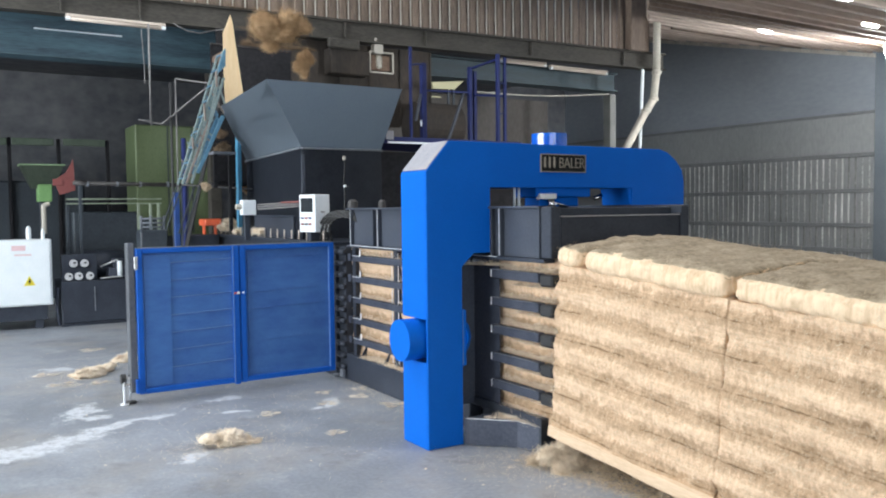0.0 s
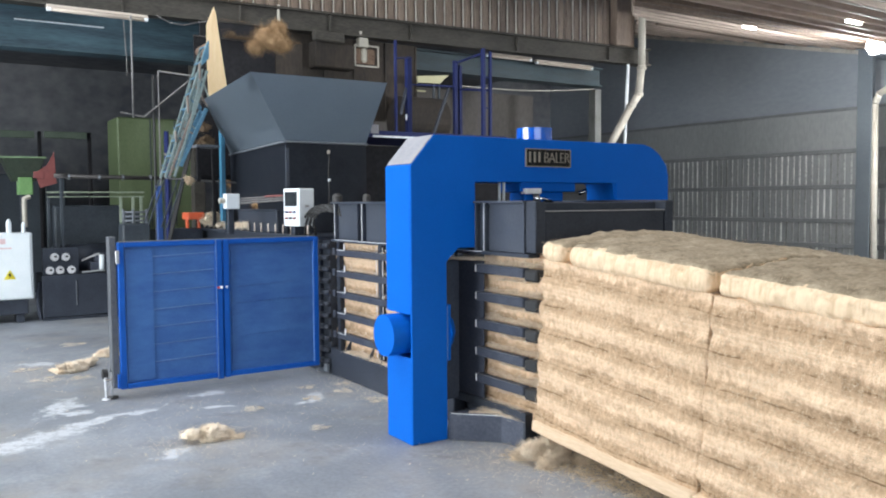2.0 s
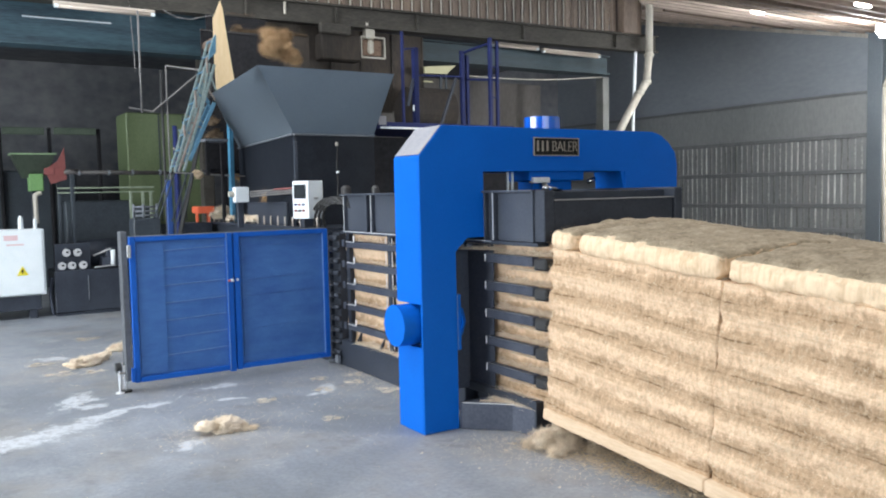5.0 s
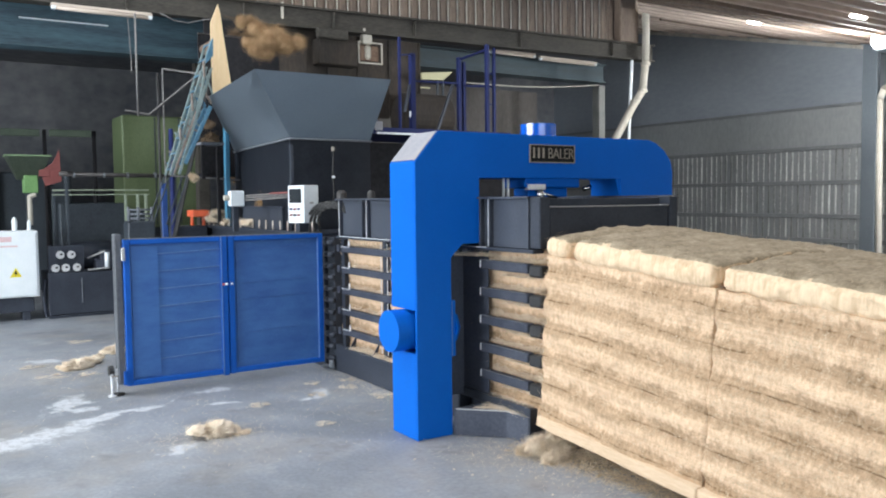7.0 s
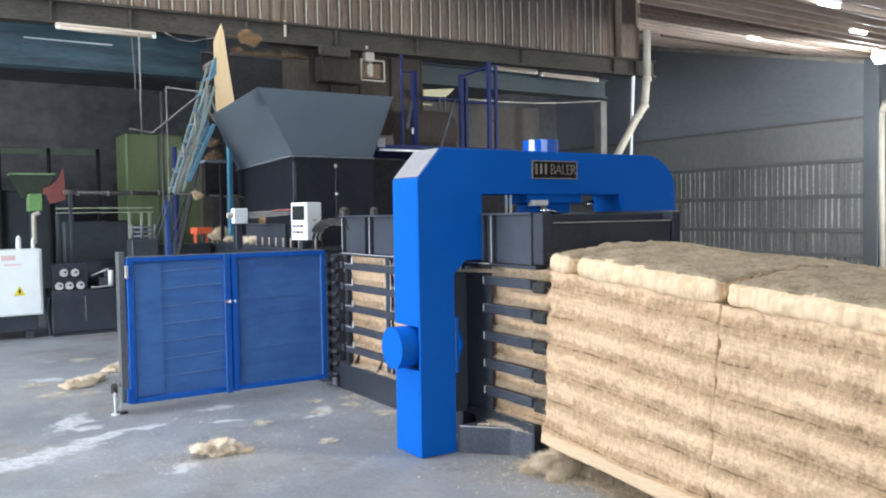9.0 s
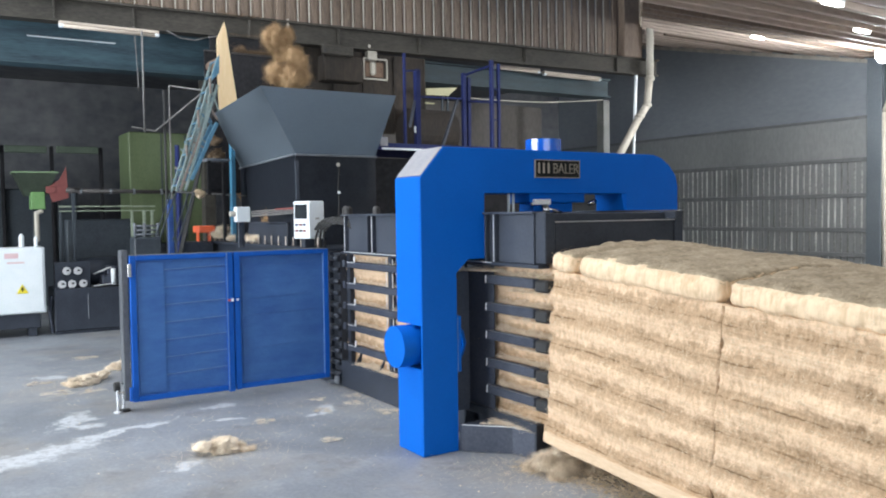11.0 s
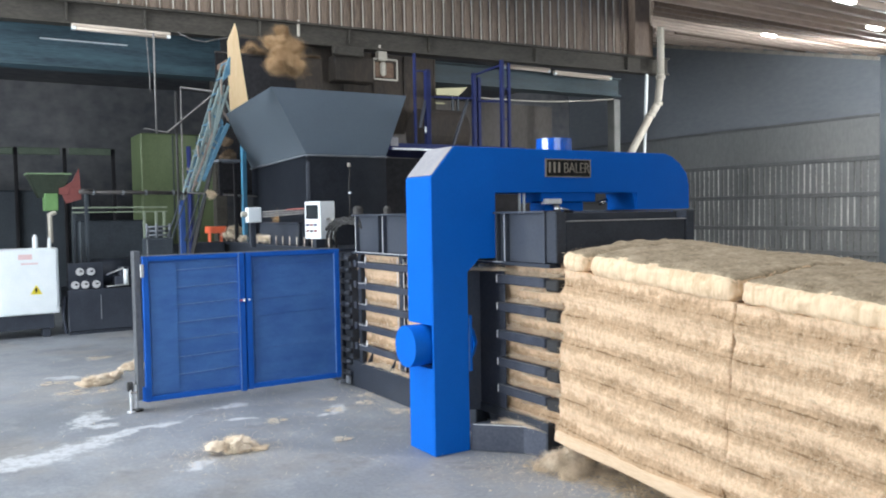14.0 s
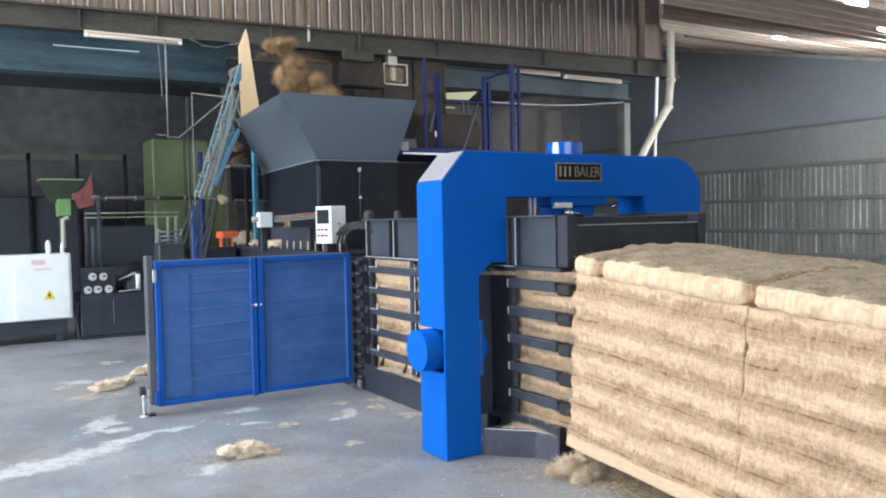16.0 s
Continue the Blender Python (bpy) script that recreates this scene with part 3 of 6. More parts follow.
# ---------------------------------------------------------------- the hall
def hall():
    bm = bmesh.new()
    bmesh.ops.create_grid(bm, x_segments=60, y_segments=60, size=1, matrix=Matrix.Translation((1, 1, 0)) @ Matrix.Diagonal((13.2, 14.2, 1, 1)))
    for v in bm.verts:
        v.co.z = 0.004 * noise.noise(v.co * 0.8) - 0.003
    floor = part("floor", bm, M_FLOOR, None, "worn grey concrete factory floor with pale scuffs", True, "structure")
    tagged(floor, category="floor")

    # end wall, beyond the bales: ribbed sheets between dark girts
    end = thing("wall_east", (14, 3, 0), "grey ribbed metal sheet end wall", "wall", "", "structure")
    part("sheet", boxes([(14.02, 14.14, -13, 15, 0, 3.55)], 0), M_WALL, end)
    part("sheet", boxes([(14.0, 14.14, -13, 15, 3.55, 7.6)], 0), M_SLATEWALL, end, "slate-grey upper wall sheet")
    part("column", boxes([(12.93, 13.07, 4.17, 4.40, 0, 4.55), (12.90, 12.93, 4.14, 4.43, 0, 4.55)], 0.006), M_BLUEGREY, end, "blue-grey painted steel column")
    part("column_tie", boxes([(13.07, 14.0, 4.24, 4.33, 4.40, 4.50)], 0.004), M_BLUEGREY, end)
    part("girt", boxes([(13.965, 13.999, -13, 15, 3.52, 3.58)], 0.006), M_GIRT, end)
    for z in (0.62, 1.16, 1.90, 2.66):
        part("girt", boxes([(13.975, 14.015, -13, 15, z - 0.045, z + 0.045)], 0.006), M_GIRT, end)
    y = -1.0
    while y < 13.0:
        part("rib", boxes([(13.985, 14.019, y, y + 0.022, 0.05, 0.57)], 0), M_WALLRIB, end)
        part("rib", boxes([(13.985, 14.019, y, y + 0.022, 0.67, 1.11)], 0), M_WALLRIB, end)
        part("rib", boxes([(13.985, 14.019, y, y + 0.022, 1.21, 1.85)], 0), M_WALLRIB, end)
        part("rib", boxes([(13.985, 14.019, y, y + 0.022, 1.95, 2.61)], 0), M_WALLRIB, end)
        y += 0.15

    # sloping roof of the side bay with its purlins
    def rz(yy):
        return 3.68 + 0.225 * max(yy, 0.0)
    def rx(yy):
        """The slanting edge of the bay roof, running from the hall wall to the mezzanine corner."""
        return 4.0 + max(0.0, min(yy, 6.25) - 1.9) * 1.04
    roof = thing("roof_bay", (9, 3, 4.5), "brown roof sheets on steel purlins seen from below", "roof", "", "structure")
    bm = bmesh.new()
    cuts = (-13.0, 0.0, 1.9, 6.25, 6.6)
    for y0, y1 in zip(cuts, cuts[1:]):
        low = [(rx(y0), y0, rz(y0)), (9.7, y0, rz(y0)), (9.7, y1, rz(y1)), (rx(y1), y1, rz(y1))]
        a, b = [bm.verts.new(p) for p in low], [bm.verts.new((p[0], p[1], p[2] + 0.05)) for p in low]
        bm.faces.new(a)
        bm.faces.new(b[::-1])
        for i in range(4):
            bm.faces.new((a[i], b[i], b[(i + 1) % 4], a[(i + 1) % 4]))
    prism(bm, [(-13, rz(0)), (0, rz(0)), (15, rz(15)), (15, rz(15) + 0.05), (0, rz(0) + 0.05), (-13, rz(0) + 0.05)], "x", 9.7, 14.0)
    part("roof_sheet", bm, M_BAYROOF, roof)
    yy = -1.5
    i = 0
    while yy < 11.5:
        z = rz(yy)
        x0 = rx(yy) + 0.05 if yy < 6.4 else 9.75
        # purlins near the floodlight are coloured darker to offset its glare
        part("purlin", boxes([(x0, 13.92, yy - 0.025, yy + 0.025, z - 0.085, z - 0.012)], 0.006), M_CLAD if 3.2 < yy < 4.2 or i % 7 == 1 else M_BAYROOF, roof)
        yy += 0.55
        i += 1
    bm = bmesh.new()
    beam(bm, (13.84, 15, rz(15) - 0.125), (13.84, 0, rz(0) - 0.125), 0.06, 0.075)
    part("eave_trim", bm, M_RIB, roof, "pale edge trim along the roof")

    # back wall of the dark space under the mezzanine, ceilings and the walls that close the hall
    part("wall_north", boxes([(-12, 14, 14.9, 15.2, 0, 7.6)], 0), M_DARKWALL, None, "dark back wall", kind="structure")
    part("wall_inner", boxes([(2.6, 9.6, 10.4, 10.6, 0, 4.1)], 0), M_INNER, None, "dark brown partition wall behind the machine", kind="structure")
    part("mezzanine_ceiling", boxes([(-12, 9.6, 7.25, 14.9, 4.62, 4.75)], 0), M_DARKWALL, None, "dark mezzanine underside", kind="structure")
    part("ceiling", boxes([(-12, -6.6, -13, 7.0, 7.4, 7.6), (0.6, 4.0, -13, 7.0, 7.4, 7.6), (-6.6, 0.6, -13, -1.9, 7.4, 7.6), (-6.6, 0.6, 6.3, 7.0, 7.4, 7.6)], 0), M_ROOF, None, "unseen high hall roof underside with an added light opening", kind="structure")
    part("wall_over_bay", boxes([(3.86, 3.98, -13, 6.6, 5.3, 7.4), (3.86, 3.98, -13, 0.0, 3.8, 5.3)], 0), M_PLAIN, None, "plain wall over the side bay", kind="structure")
    part("wall_west", boxes([(-12.2, -12, -13, -2.7, 0, 7.5), (-12.2, -12, 7.5, 15, 0, 7.5), (-12.2, -12, -2.7, 7.5, 5.0, 7.5)], 0), M_PLAIN, None,
         "plain hall wall with a wide open gate", kind="structure")
    # unseen partition, added; it keeps the bay fill off the press
    part("wall_partition", boxes([(5.0, 5.15, -13, -2.0, 0, 3.65)], 0), M_PLAIN, None, "unseen added partition between hall and side bay", kind="structure")
    part("wall_south", boxes([(-12, -8.1, -13.2, -13, 0, 7.5), (2.1, 4.9, -13.2, -13, 0, 7.5), (4.9, 13.1, -13.2, -13, 3.4, 7.5), (13.1, 14, -13.2, -13, 0, 7.5), (-8.1, 2.1, -13.2, -13, 5.1, 7.5)], 0), M_PLAIN, None,
         "unseen hall wall with an entrance and an added bay opening", kind="structure")


def yg(x):
    """The line of the mezzanine front."""
    return 6.78 - 0.065 * x


def mezzanine():
    front = thing("mezzanine_front", (3, 6.6, 4.14), "brown sheet cladding above a grimy steel girder", "wall", "", "structure")
    x = -6.2
    rnd = random.Random(9)
    while x < 7.95:
        bm = bmesh.new()
        y = yg(x + 0.17)
        w = 0.168
        prism(bm, [(x, y), (x + 0.03, y), (x + 0.045, y - 0.025), (x + 0.12, y - 0.025), (x + 0.135, y), (x + w, y),
                   (x + w, y + 0.01), (x, y + 0.01)], "z", 4.44, 5.75)
        part("cladding_sheet", bm, M_CLAD, front)
        if rnd.random() < 0.86:
            bm = boxes([(x - 0.006, x + 0.006, y - 0.022, y - 0.004, 4.46, 5.74 - rnd.choice((0, 0, 0.5)))], 0)
            part("seam_rib", bm, M_RIB, front)
        x += 0.173
    part("corner_post", boxes([(8.0, 8.46, 6.1, 6.36, 4.44, 5.75)], 0.01), M_CLAD, front, "rust-brown corner post")
    for nm, z0, z1, d in (("girder_flange", 4.42, 4.45, 0.10), ("girder_flange", 4.14, 4.17, 0.10), ("girder_web", 4.17, 4.42, 0.03)):
        bm = bmesh.new()
        prism(bm, [(-6.5, yg(-6.5) - d), (8.9, yg(8.9) - d), (8.9, yg(8.9) + 0.1), (-6.5, yg(-6.5) + 0.1)], "z", z0, z1)
        part(nm, bm, M_STEEL, front, "grimy steel girder")
    for gx in (-1.3, -0.35, 1.2, 2.55, 3.9, 5.9, 7.9):
        part("stiffener", boxes([(gx - 0.012, gx + 0.012, yg(gx) - 0.095, yg(gx) - 0.03, 4.18, 4.41)], 0.002), M_STEEL, front)
    # teal beams under it
    for xa, xb, z0, z1 in ((-6.5, 1.75, 3.69, 4.34), (1.76, 8.75, 3.88, 4.24)):
        bm = bmesh.new()
        ya, yb = 7.55 - 0.016 * (xa + 6.5), 7.55 - 0.016 * (xb + 6.5)
        prism(bm, [(xa, ya), (xb, yb), (xb, yb + 0.2), (xa, ya + 0.2)], "z", z0 + 0.03, z1 - 0.03)
        for z in (z0, z1 - 0.03):
            prism(bm, [(xa, ya - 0.08), (xb, yb - 0.08), (xb, yb + 0.28), (xa, ya + 0.28)], "z", z, z + 0.03)
        part("ceiling_beam", bm, M_TEAL_DARK if xa > 0 else M_TEAL, None, "teal steel beam in a darker, shaded tone" if xa > 0 else "faded teal steel beam under the mezzanine", kind="structure")
    for px, top in ((0.95, 4.6), (9.27, 3.94)):
        part("column", boxes([(px - 0.075, px + 0.075, 7.9, 8.1, 0, top), (px - 0.085, px + 0.085, 7.88, 7.90, 0, top)], 0.006), M_STEEL if px < 5 else M_COLUMN, None,
             "dark steel column carrying the mezzanine", kind="structure")
    # hall column with a downpipe at the corner
    pipe = thing("downpipe", (8.3, 5.98, 2.3), "off-white drain pipe with an elbow on the hall corner", "pipe")
    bm = bmesh.new()
    bent(bm, [(8.54, 5.98, 5.9), (8.52, 5.98, 4.1), (8.445, 5.98, 3.56), (8.26, 5.98, 3.35), (7.5, 5.98, 2.3)], 0.068, 10)
    part("pipe", bm, M_PIPE, pipe, smooth=True)
    for p in ((8.52, 5.98, 4.05), (8.445, 5.98, 3.56), (8.26, 5.98, 3.35)):
        part("collar", rod(bmesh.new(), Vector(p) - Vector((0, 0, 0.03)), Vector(p) + Vector((0, 0, 0.03)), 0.09, 12), M_PIPE, pipe)
    thin = bmesh.new()
    rod(thin, (8.24, 6.05, 4.1), (8.14, 6.05, 2.2), 0.03, 8)
    solid("vertical_pipe", thin, M_WHITE, "thin white vertical pipe behind the drain pipe", "pipe")

    def tube(x0, x1, z, y, group="tube lights under the girder"):
        t = thing("tube_light", ((x0 + x1) / 2, y, z), "unlit cream fluorescent tube light under the girder", "light", group)
        part("housing", boxes([(x0, x1, y - 0.045, y + 0.045, z, z + 0.038)], 0.006), M_TUBE, t)
        bm = bmesh.new()
        rod(bm, (x0 + 0.05, y - 0.02, z - 0.02), (x1 - 0.05, y - 0.02, z - 0.025), 0.024, 10)
        part("tube", bm, M_TUBE, t, smooth=True)
        part("end_cap", boxes([(x0, x0 + 0.05, y - 0.045, y + 0.02, z - 0.04, z)], 0.004), M_WHITE, t)
        part("end_cap", boxes([(x1 - 0.05, x1, y - 0.045, y + 0.02, z - 0.04, z)], 0.004), M_WHITE, t)
    tube(-1.27, -0.06, 4.07, 6.62)
    tube(6.85, 8.25, 4.17, 7.0)
    tube(5.75, 6.75, 4.20, 7.0)
    bm = bmesh.new()
    rod(bm, (-1.55, 7.457, 4.06), (-0.45, 7.440, 4.06), 0.010, 8)
    solid("conduit", bm, M_WHITE, "thin white conduit along the teal beam", "conduit")
    bm = bmesh.new()
    rod(bm, (1.77, 6.62, 4.25), (1.77, 6.62, 4.48), 0.02, 10)
    solid("lamp_stub", bm, M_PIPE, "short white pipe stub on the girder", "pipe")
    fan = thing("flood_light", (3.18, 6.7, 3.7), "caged white work light hanging under the girder", "light")
    part("bracket", boxes([(3.03, 3.19, 6.55, 6.66, 4.0, 4.24)], 0.01), M_PIPE, fan)
    part("bulb", boxes([(3.10, 3.20, 6.62, 6.65, 3.78, 4.0)], 0.03), M_PIPE, fan)
    for a, b in (((2.98, 3.72), (2.98, 4.03)), ((3.38, 3.72), (3.38, 4.03)), ((2.98, 3.72), (3.38, 3.72)), ((2.98, 4.03), (3.38, 4.03))):
        part("cage_bar", rod(bmesh.new(), (a[0], 6.6, a[1]), (b[0], 6.6, b[1]), 0.014, 8), M_PIPE, fan)
    part("housing", boxes([(3.02, 3.34, 6.64, 6.65, 3.76, 3.99)], 0.01), M_RUST, fan)


def lamps():
    fl = thing("floodlight", (11.1, 3.06, 4.1), "bright white floodlight under the bay roof", "light")
    part("housing", boxes([(11.10, 11.26, 2.93, 3.23, 4.10, 4.38)], 0.02), M_GIRT, fl)
    part("lens", drum((11.03, 3.08, 4.24), (11.098, 3.08, 4.24), 0.135, 28), M_FLOOD, fl)
    for (x, y, z) in ((8.99, 4.04, 4.42), (7.30, 1.27, 3.80), (4.72, 0.06, 3.55)):
        c = thing("ceiling_lamp", (x, y, z), "lit white strip lamp under the sloping roof", "light", "lamps under the roof")
        part("housing", boxes([(x - 0.17, x + 0.17, y - 0.035, y + 0.035, z + 0.075, z + 0.14)], 0.01), M_WHITE, c)
        part("diffuser", boxes([(x - 0.16, x + 0.16, y - 0.028, y + 0.028, z + 0.045, z + 0.073)], 0.012), M_LAMP, c)


# ---------------------------------------------------------------- the baler
W_GANTRY, H_GANTRY, D_GANTRY = 2.40, 2.08, 0.335


def gantry():
    g = thing("press_gantry", (W_GANTRY / 2, D_GANTRY / 2, 0), "bright blue painted steel portal frame over the press channel", "baler frame")
    w, h, s, c = W_GANTRY, H_GANTRY, 1.87, 0.186
    low, up, zi, zs, zu = 0.28, 0.52, 1.315, 1.225, 1.768
    outline = [(0, 0), (low, 0), (low, zs), (low + 0.10, zi), (up, zi), (up, zu), (0.93, zu), (0.93, zu), (w - up, zu), (w - up, zi), (w - low - 0.1, zi),
               (w - low, zs), (w - low, 0), (w + 0.07, 0), (w + 0.07, 1.83), (w + 0.045, 1.92), (w - 0.03, 2.0), (w - 0.12, 2.055), (w - 0.21, h), (c, h), (0, s)]
    outline = [p for i, p in enumerate(outline) if i == 0 or p != outline[i - 1]]
    notch = [(0, 0), (0.0, 0.588), (0.20, 0.588), (0.20, 0.882), (0, 0.882), (0, s)]
    bm = prism(bmesh.new(), outline, "y", 0, 0.02, 0.003)
    prism(bm, outline[1:-1] + notch[:0:-1] + [(0, 0)], "y", 0.0201, D_GANTRY, 0.0)
    part("frame", bm, M_BLUE, g)
    # thin pale plate laid on the chamfer as its painted sky reflection
    a, b = Vector((0.008, 0, s + 0.012)), Vector((c - 0.006, 0, h - 0.004))
    o = Vector((-(b.z - a.z), 0, b.x - a.x)).normalized()
    part("shoulder_plate", prism(bmesh.new(), [(v.x, v.z) for v in (a + o * 0.002, b + o * 0.002, b + o * 0.005, a + o * 0.005)], "y", 0.006, D_GANTRY - 0.006), M_PALE, g, "pale plate for the sky's reflection on the shoulder")
    # side cylinder through the near leg
    bm = drum((-0.118, 0.175, 0.735), (0.19, 0.175, 0.735), 0.142)
    part("side_cylinder", bm, M_BLUE, g, "round blue hydraulic cylinder housing", True)
    ob = g.children[-1]
    for p in ob.data.polygons:
        p.use_smooth = len(p.vertices) == 4
    bm = bmesh.new()
    box(bm, low + 0.0005, low + 0.034, 0.002, 0.25, 0.545, 0.93, 0.004)
    rod(bm, (low + 0.034, 0.14, 0.735), (low + 0.088, 0.14, 0.735), 0.165, 8, 0.115)
    part("guide_flange", bm, M_BLUE, g)
    part("flange_edge", boxes([(low + 0.002, low + 0.006, -0.001, 0.0015, 0.55, 0.925)], 0), M_WIRE, g)
    # cylinder on the beam
    bm = drum((1.19, 0.17, 2.07), (1.19, 0.17, 2.175), 0.135)
    part("top_cylinder", bm, M_BLUE_GLOSS, g, "round blue top cylinder cap", True)
    ob = g.children[-1]
    for p in ob.data.polygons:
        p.use_smooth = len(p.vertices) == 4
    # underside bracket with rods
    part("cylinder_mount", boxes([(0.95, 1.48, 0.03, 0.30, 1.70, 1.78), (1.02, 1.40, 0.08, 0.26, 1.63, 1.70)], 0.008), M_BLUE, g)
    part("haunch", prism(bmesh.new(), [(1.88, 1.62), (2.12, 1.62), (2.12, 1.78), (1.84, 1.78)], "y", 0.012, 0.32, 0.004), M_BLUE, g)
    for x in (0.775, 0.815):
        part("guide_rod", rod(bmesh.new(), (x, 0.06, 1.55), (x, 0.06, 1.80), 0.010, 14), M_WHITE, g, "bright steel guide rod", True)
    bm = bmesh.new()
    box(bm, 0.97, 1.12, 0.0, 0.06, 1.685, 1.725, 0.004)
    part("valve_plate", bm, M_WORN, g, "pale steel valve plate")
    for a, b, r in (((1.10, 0.05, 1.685), (1.12, 0.05, 1.61), 0.03), ((1.14, 0.1, 1.66), (1.30, 0.1, 1.63), 0.022), ((1.58, 0.1, 1.69), (1.65, 0.1, 1.71), 0.018)):
        part("hose_fitting", rod(bmesh.new(), a, b, r, 12), M_CHROME, g, "bright steel hose fitting", True)
    sign()


def sign():
    s = thing("name_plate", (1.17, -0.01, 1.892), "black name plate with raised metal lettering on the blue beam", "sign")
    part("plate", boxes([(0.965, 1.382, -0.014, -0.002, 1.885, 2.008)], 0.003), M_SIGN, s)
    part("rim", boxes([(0.960, 1.387, -0.017, -0.003, 2.006, 2.012), (0.960, 1.387, -0.017, -0.003, 1.881, 1.887),
                       (0.960, 0.966, -0.017, -0.003, 1.887, 2.006), (1.381, 1.387, -0.017, -0.003, 1.887, 2.006)], 0), M_LETTER, s, "thin steel rim")
    cu = bpy.data.curves.new("letters", "FONT")
    cu.offset = -0.0022
    cu.body, cu.size, cu.align_x, cu.extrude, cu.space_character = "BALER", 0.112, "CENTER", 0.003, 0.93
    tmp = bpy.data.objects.new("letters_tmp", cu)
    scene.collection.objects.link(tmp)
    bpy.context.view_layer.update()
    me = bpy.data.meshes.new_from_object(tmp.evaluated_get(bpy.context.evaluated_depsgraph_get()))
    bpy.data.objects.remove(tmp)
    me.materials.clear()
    me.materials.append(M_LETTER)
    xs = [v.co.x for v in me.vertices]
    k = 0.243 / (max(xs) - min(xs))
    me.transform(Matrix.Diagonal((k, 1.0, 1, 1)))
    ob = new("lettering", me)
    ob.parent = s
    ob.matrix_local = Matrix.Translation((0.080, -0.007, 0.020)) @ Matrix.Rotation(radians(90), 4, "X")
    tagged(ob, "raised metal letters")
    # the maker's mark stays a row of plain raised shapes
    for x in (0.986, 1.030, 1.074):
        part("mark", boxes([(x, x + 0.018, -0.020, -0.0141, 1.913, 1.989)], 0.002), M_LETTER, s, "plain raised metal mark")


BAR_Z = (1.20, 1.007, 0.813, 0.62, 0.432)


def press_channel():
    ch = thing("press_channel", (1.2, 1.0, 0), "black steel baling channel with side bars and dusty plates", "baler channel")
    for side, sx in ((0, 1), (1, -1)):
        def X(x):
            return x if side == 0 else W_GANTRY - x
        def bx(x0, x1, *r):
            a, b = sorted((X(x0), X(x1)))
            return (a, b, *r)
        for z in BAR_Z:
            bar = part("side_bar", boxes([bx(0.515, 0.575, -0.53, -0.005, z - 0.062, z)], 0.006), M_DUSTY, ch)
            part("bar_edge", boxes([bx(0.511, 0.5145, -0.018, -0.008, z - 0.052, z - 0.002)], 0), M_WORN, bar, "worn bright bar edge")
            part("bar_top_edge", boxes([bx(0.513, 0.519, -0.5, -0.008, z + 0.0005, z + 0.003)], 0), M_SIDE, bar)
            bar = part("side_bar", boxes([bx(0.515, 0.575, 0.31, 2.26, z - 0.058, z)], 0.008), M_DUSTY, ch)
            part("bar_edge", boxes([bx(0.511, 0.5145, 2.04, 2.2, z - 0.008, z - 0.003)], 0), M_WORN if side == 0 else M_BLACK, bar)
            part("bar_clamp", boxes([bx(0.520, 0.60, -0.66, -0.531, z - 0.082, z - 0.006)], 0.012), M_RUBBER, ch)
            part("bar_bracket", boxes([bx(0.50, 0.514, 2.02, 2.034, z - 0.002, z + 0.055)], 0.004), M_WORN if side == 0 else M_BLACK, ch)
            part("bar_stop", boxes([bx(0.49, 0.514, 2.20, 2.25, z - 0.05, z + 0.012)], 0.004), M_DUSTY, ch)
        part("inner_plate", boxes([bx(0.577, 0.583, -0.02, 0.32, 0.2, 1.26)], 0), M_FOOT, ch)
        part("top_plate", boxes([bx(0.55, 0.575, -0.55, 2.3, 1.295, 1.62)], 0.003), M_CHARCOAL, ch)
        for y0 in (2.235, 1.79, 1.69, 1.0, 0.35, -0.005, -0.11, -0.53):
            bright = y0 in (2.235, 1.69, -0.11) and side == 0
            part("stiffener", boxes([bx(0.515, 0.549, y0 - 0.012, y0 + 0.012, 1.295, 1.62)], 0.002), M_CHARCOAL, ch)
            if bright:
                part("stiffener_edge", boxes([bx(0.511, 0.5145, y0 - 0.004, y0 + 0.002, 1.297, 1.618)], 0), M_WORN, ch, "worn bright plate edge")
        part("sill_edge", boxes([bx(0.500, 0.5045, -0.1, 2.22, 1.288, 1.293)], 0), M_WORN if side == 0 else M_BLACK, ch)
        part("top_flange", boxes([bx(0.50, 0.62, -0.55, 2.3, 1.621, 1.636)], 0.002), M_CHARCOAL, ch)
        part("lower_flange", boxes([bx(0.505, 0.60, -0.60, 2.3, 1.27, 1.294)], 0.002), M_BLACK, ch)
        part("end_post", boxes([bx(0.53 + 0.07 * side, 0.615 + 0.065 * side, -0.64, -0.52, 1.30, 1.63)], 0.006), M_BLACK, ch)
        # slate, not black: haze over the recess is put into the plate's colour
        part("web_plate", boxes([bx(0.285, 0.56, 0.262, 0.30, 0.20, 1.222)], 0.004), M_FOOT, ch)
        for y0 in (0.34, 1.45, 2.25):
            part("channel_post", boxes([bx(0.552, 0.60, y0 - 0.03, y0 + 0.03, 0.2, 1.27)], 0.003), M_BLACK, ch)
        for y0 in (1.39, 1.50):
            part("post_edge", boxes([bx(0.548, 0.5515, y0 - 0.004, y0 + 0.004, 0.30, 1.25)], 0), M_WORN if side == 0 else M_BLACK, ch)
        part("base_beam", boxes([bx(0.535, 0.64, 0.30, 2.55, 0.0, 0.255)], 0.008), M_BLACK, ch)
        for y0 in (0.75, 1.2, 1.65, 2.1):
            bm = bmesh.new()
            prism(bm, [(X(0.535), 0.256), (X(0.60), 0.256), (X(0.60), 0.36)], "y", y0 - 0.008, y0 + 0.008)
            part("gusset", bm, M_DUSTY, ch)
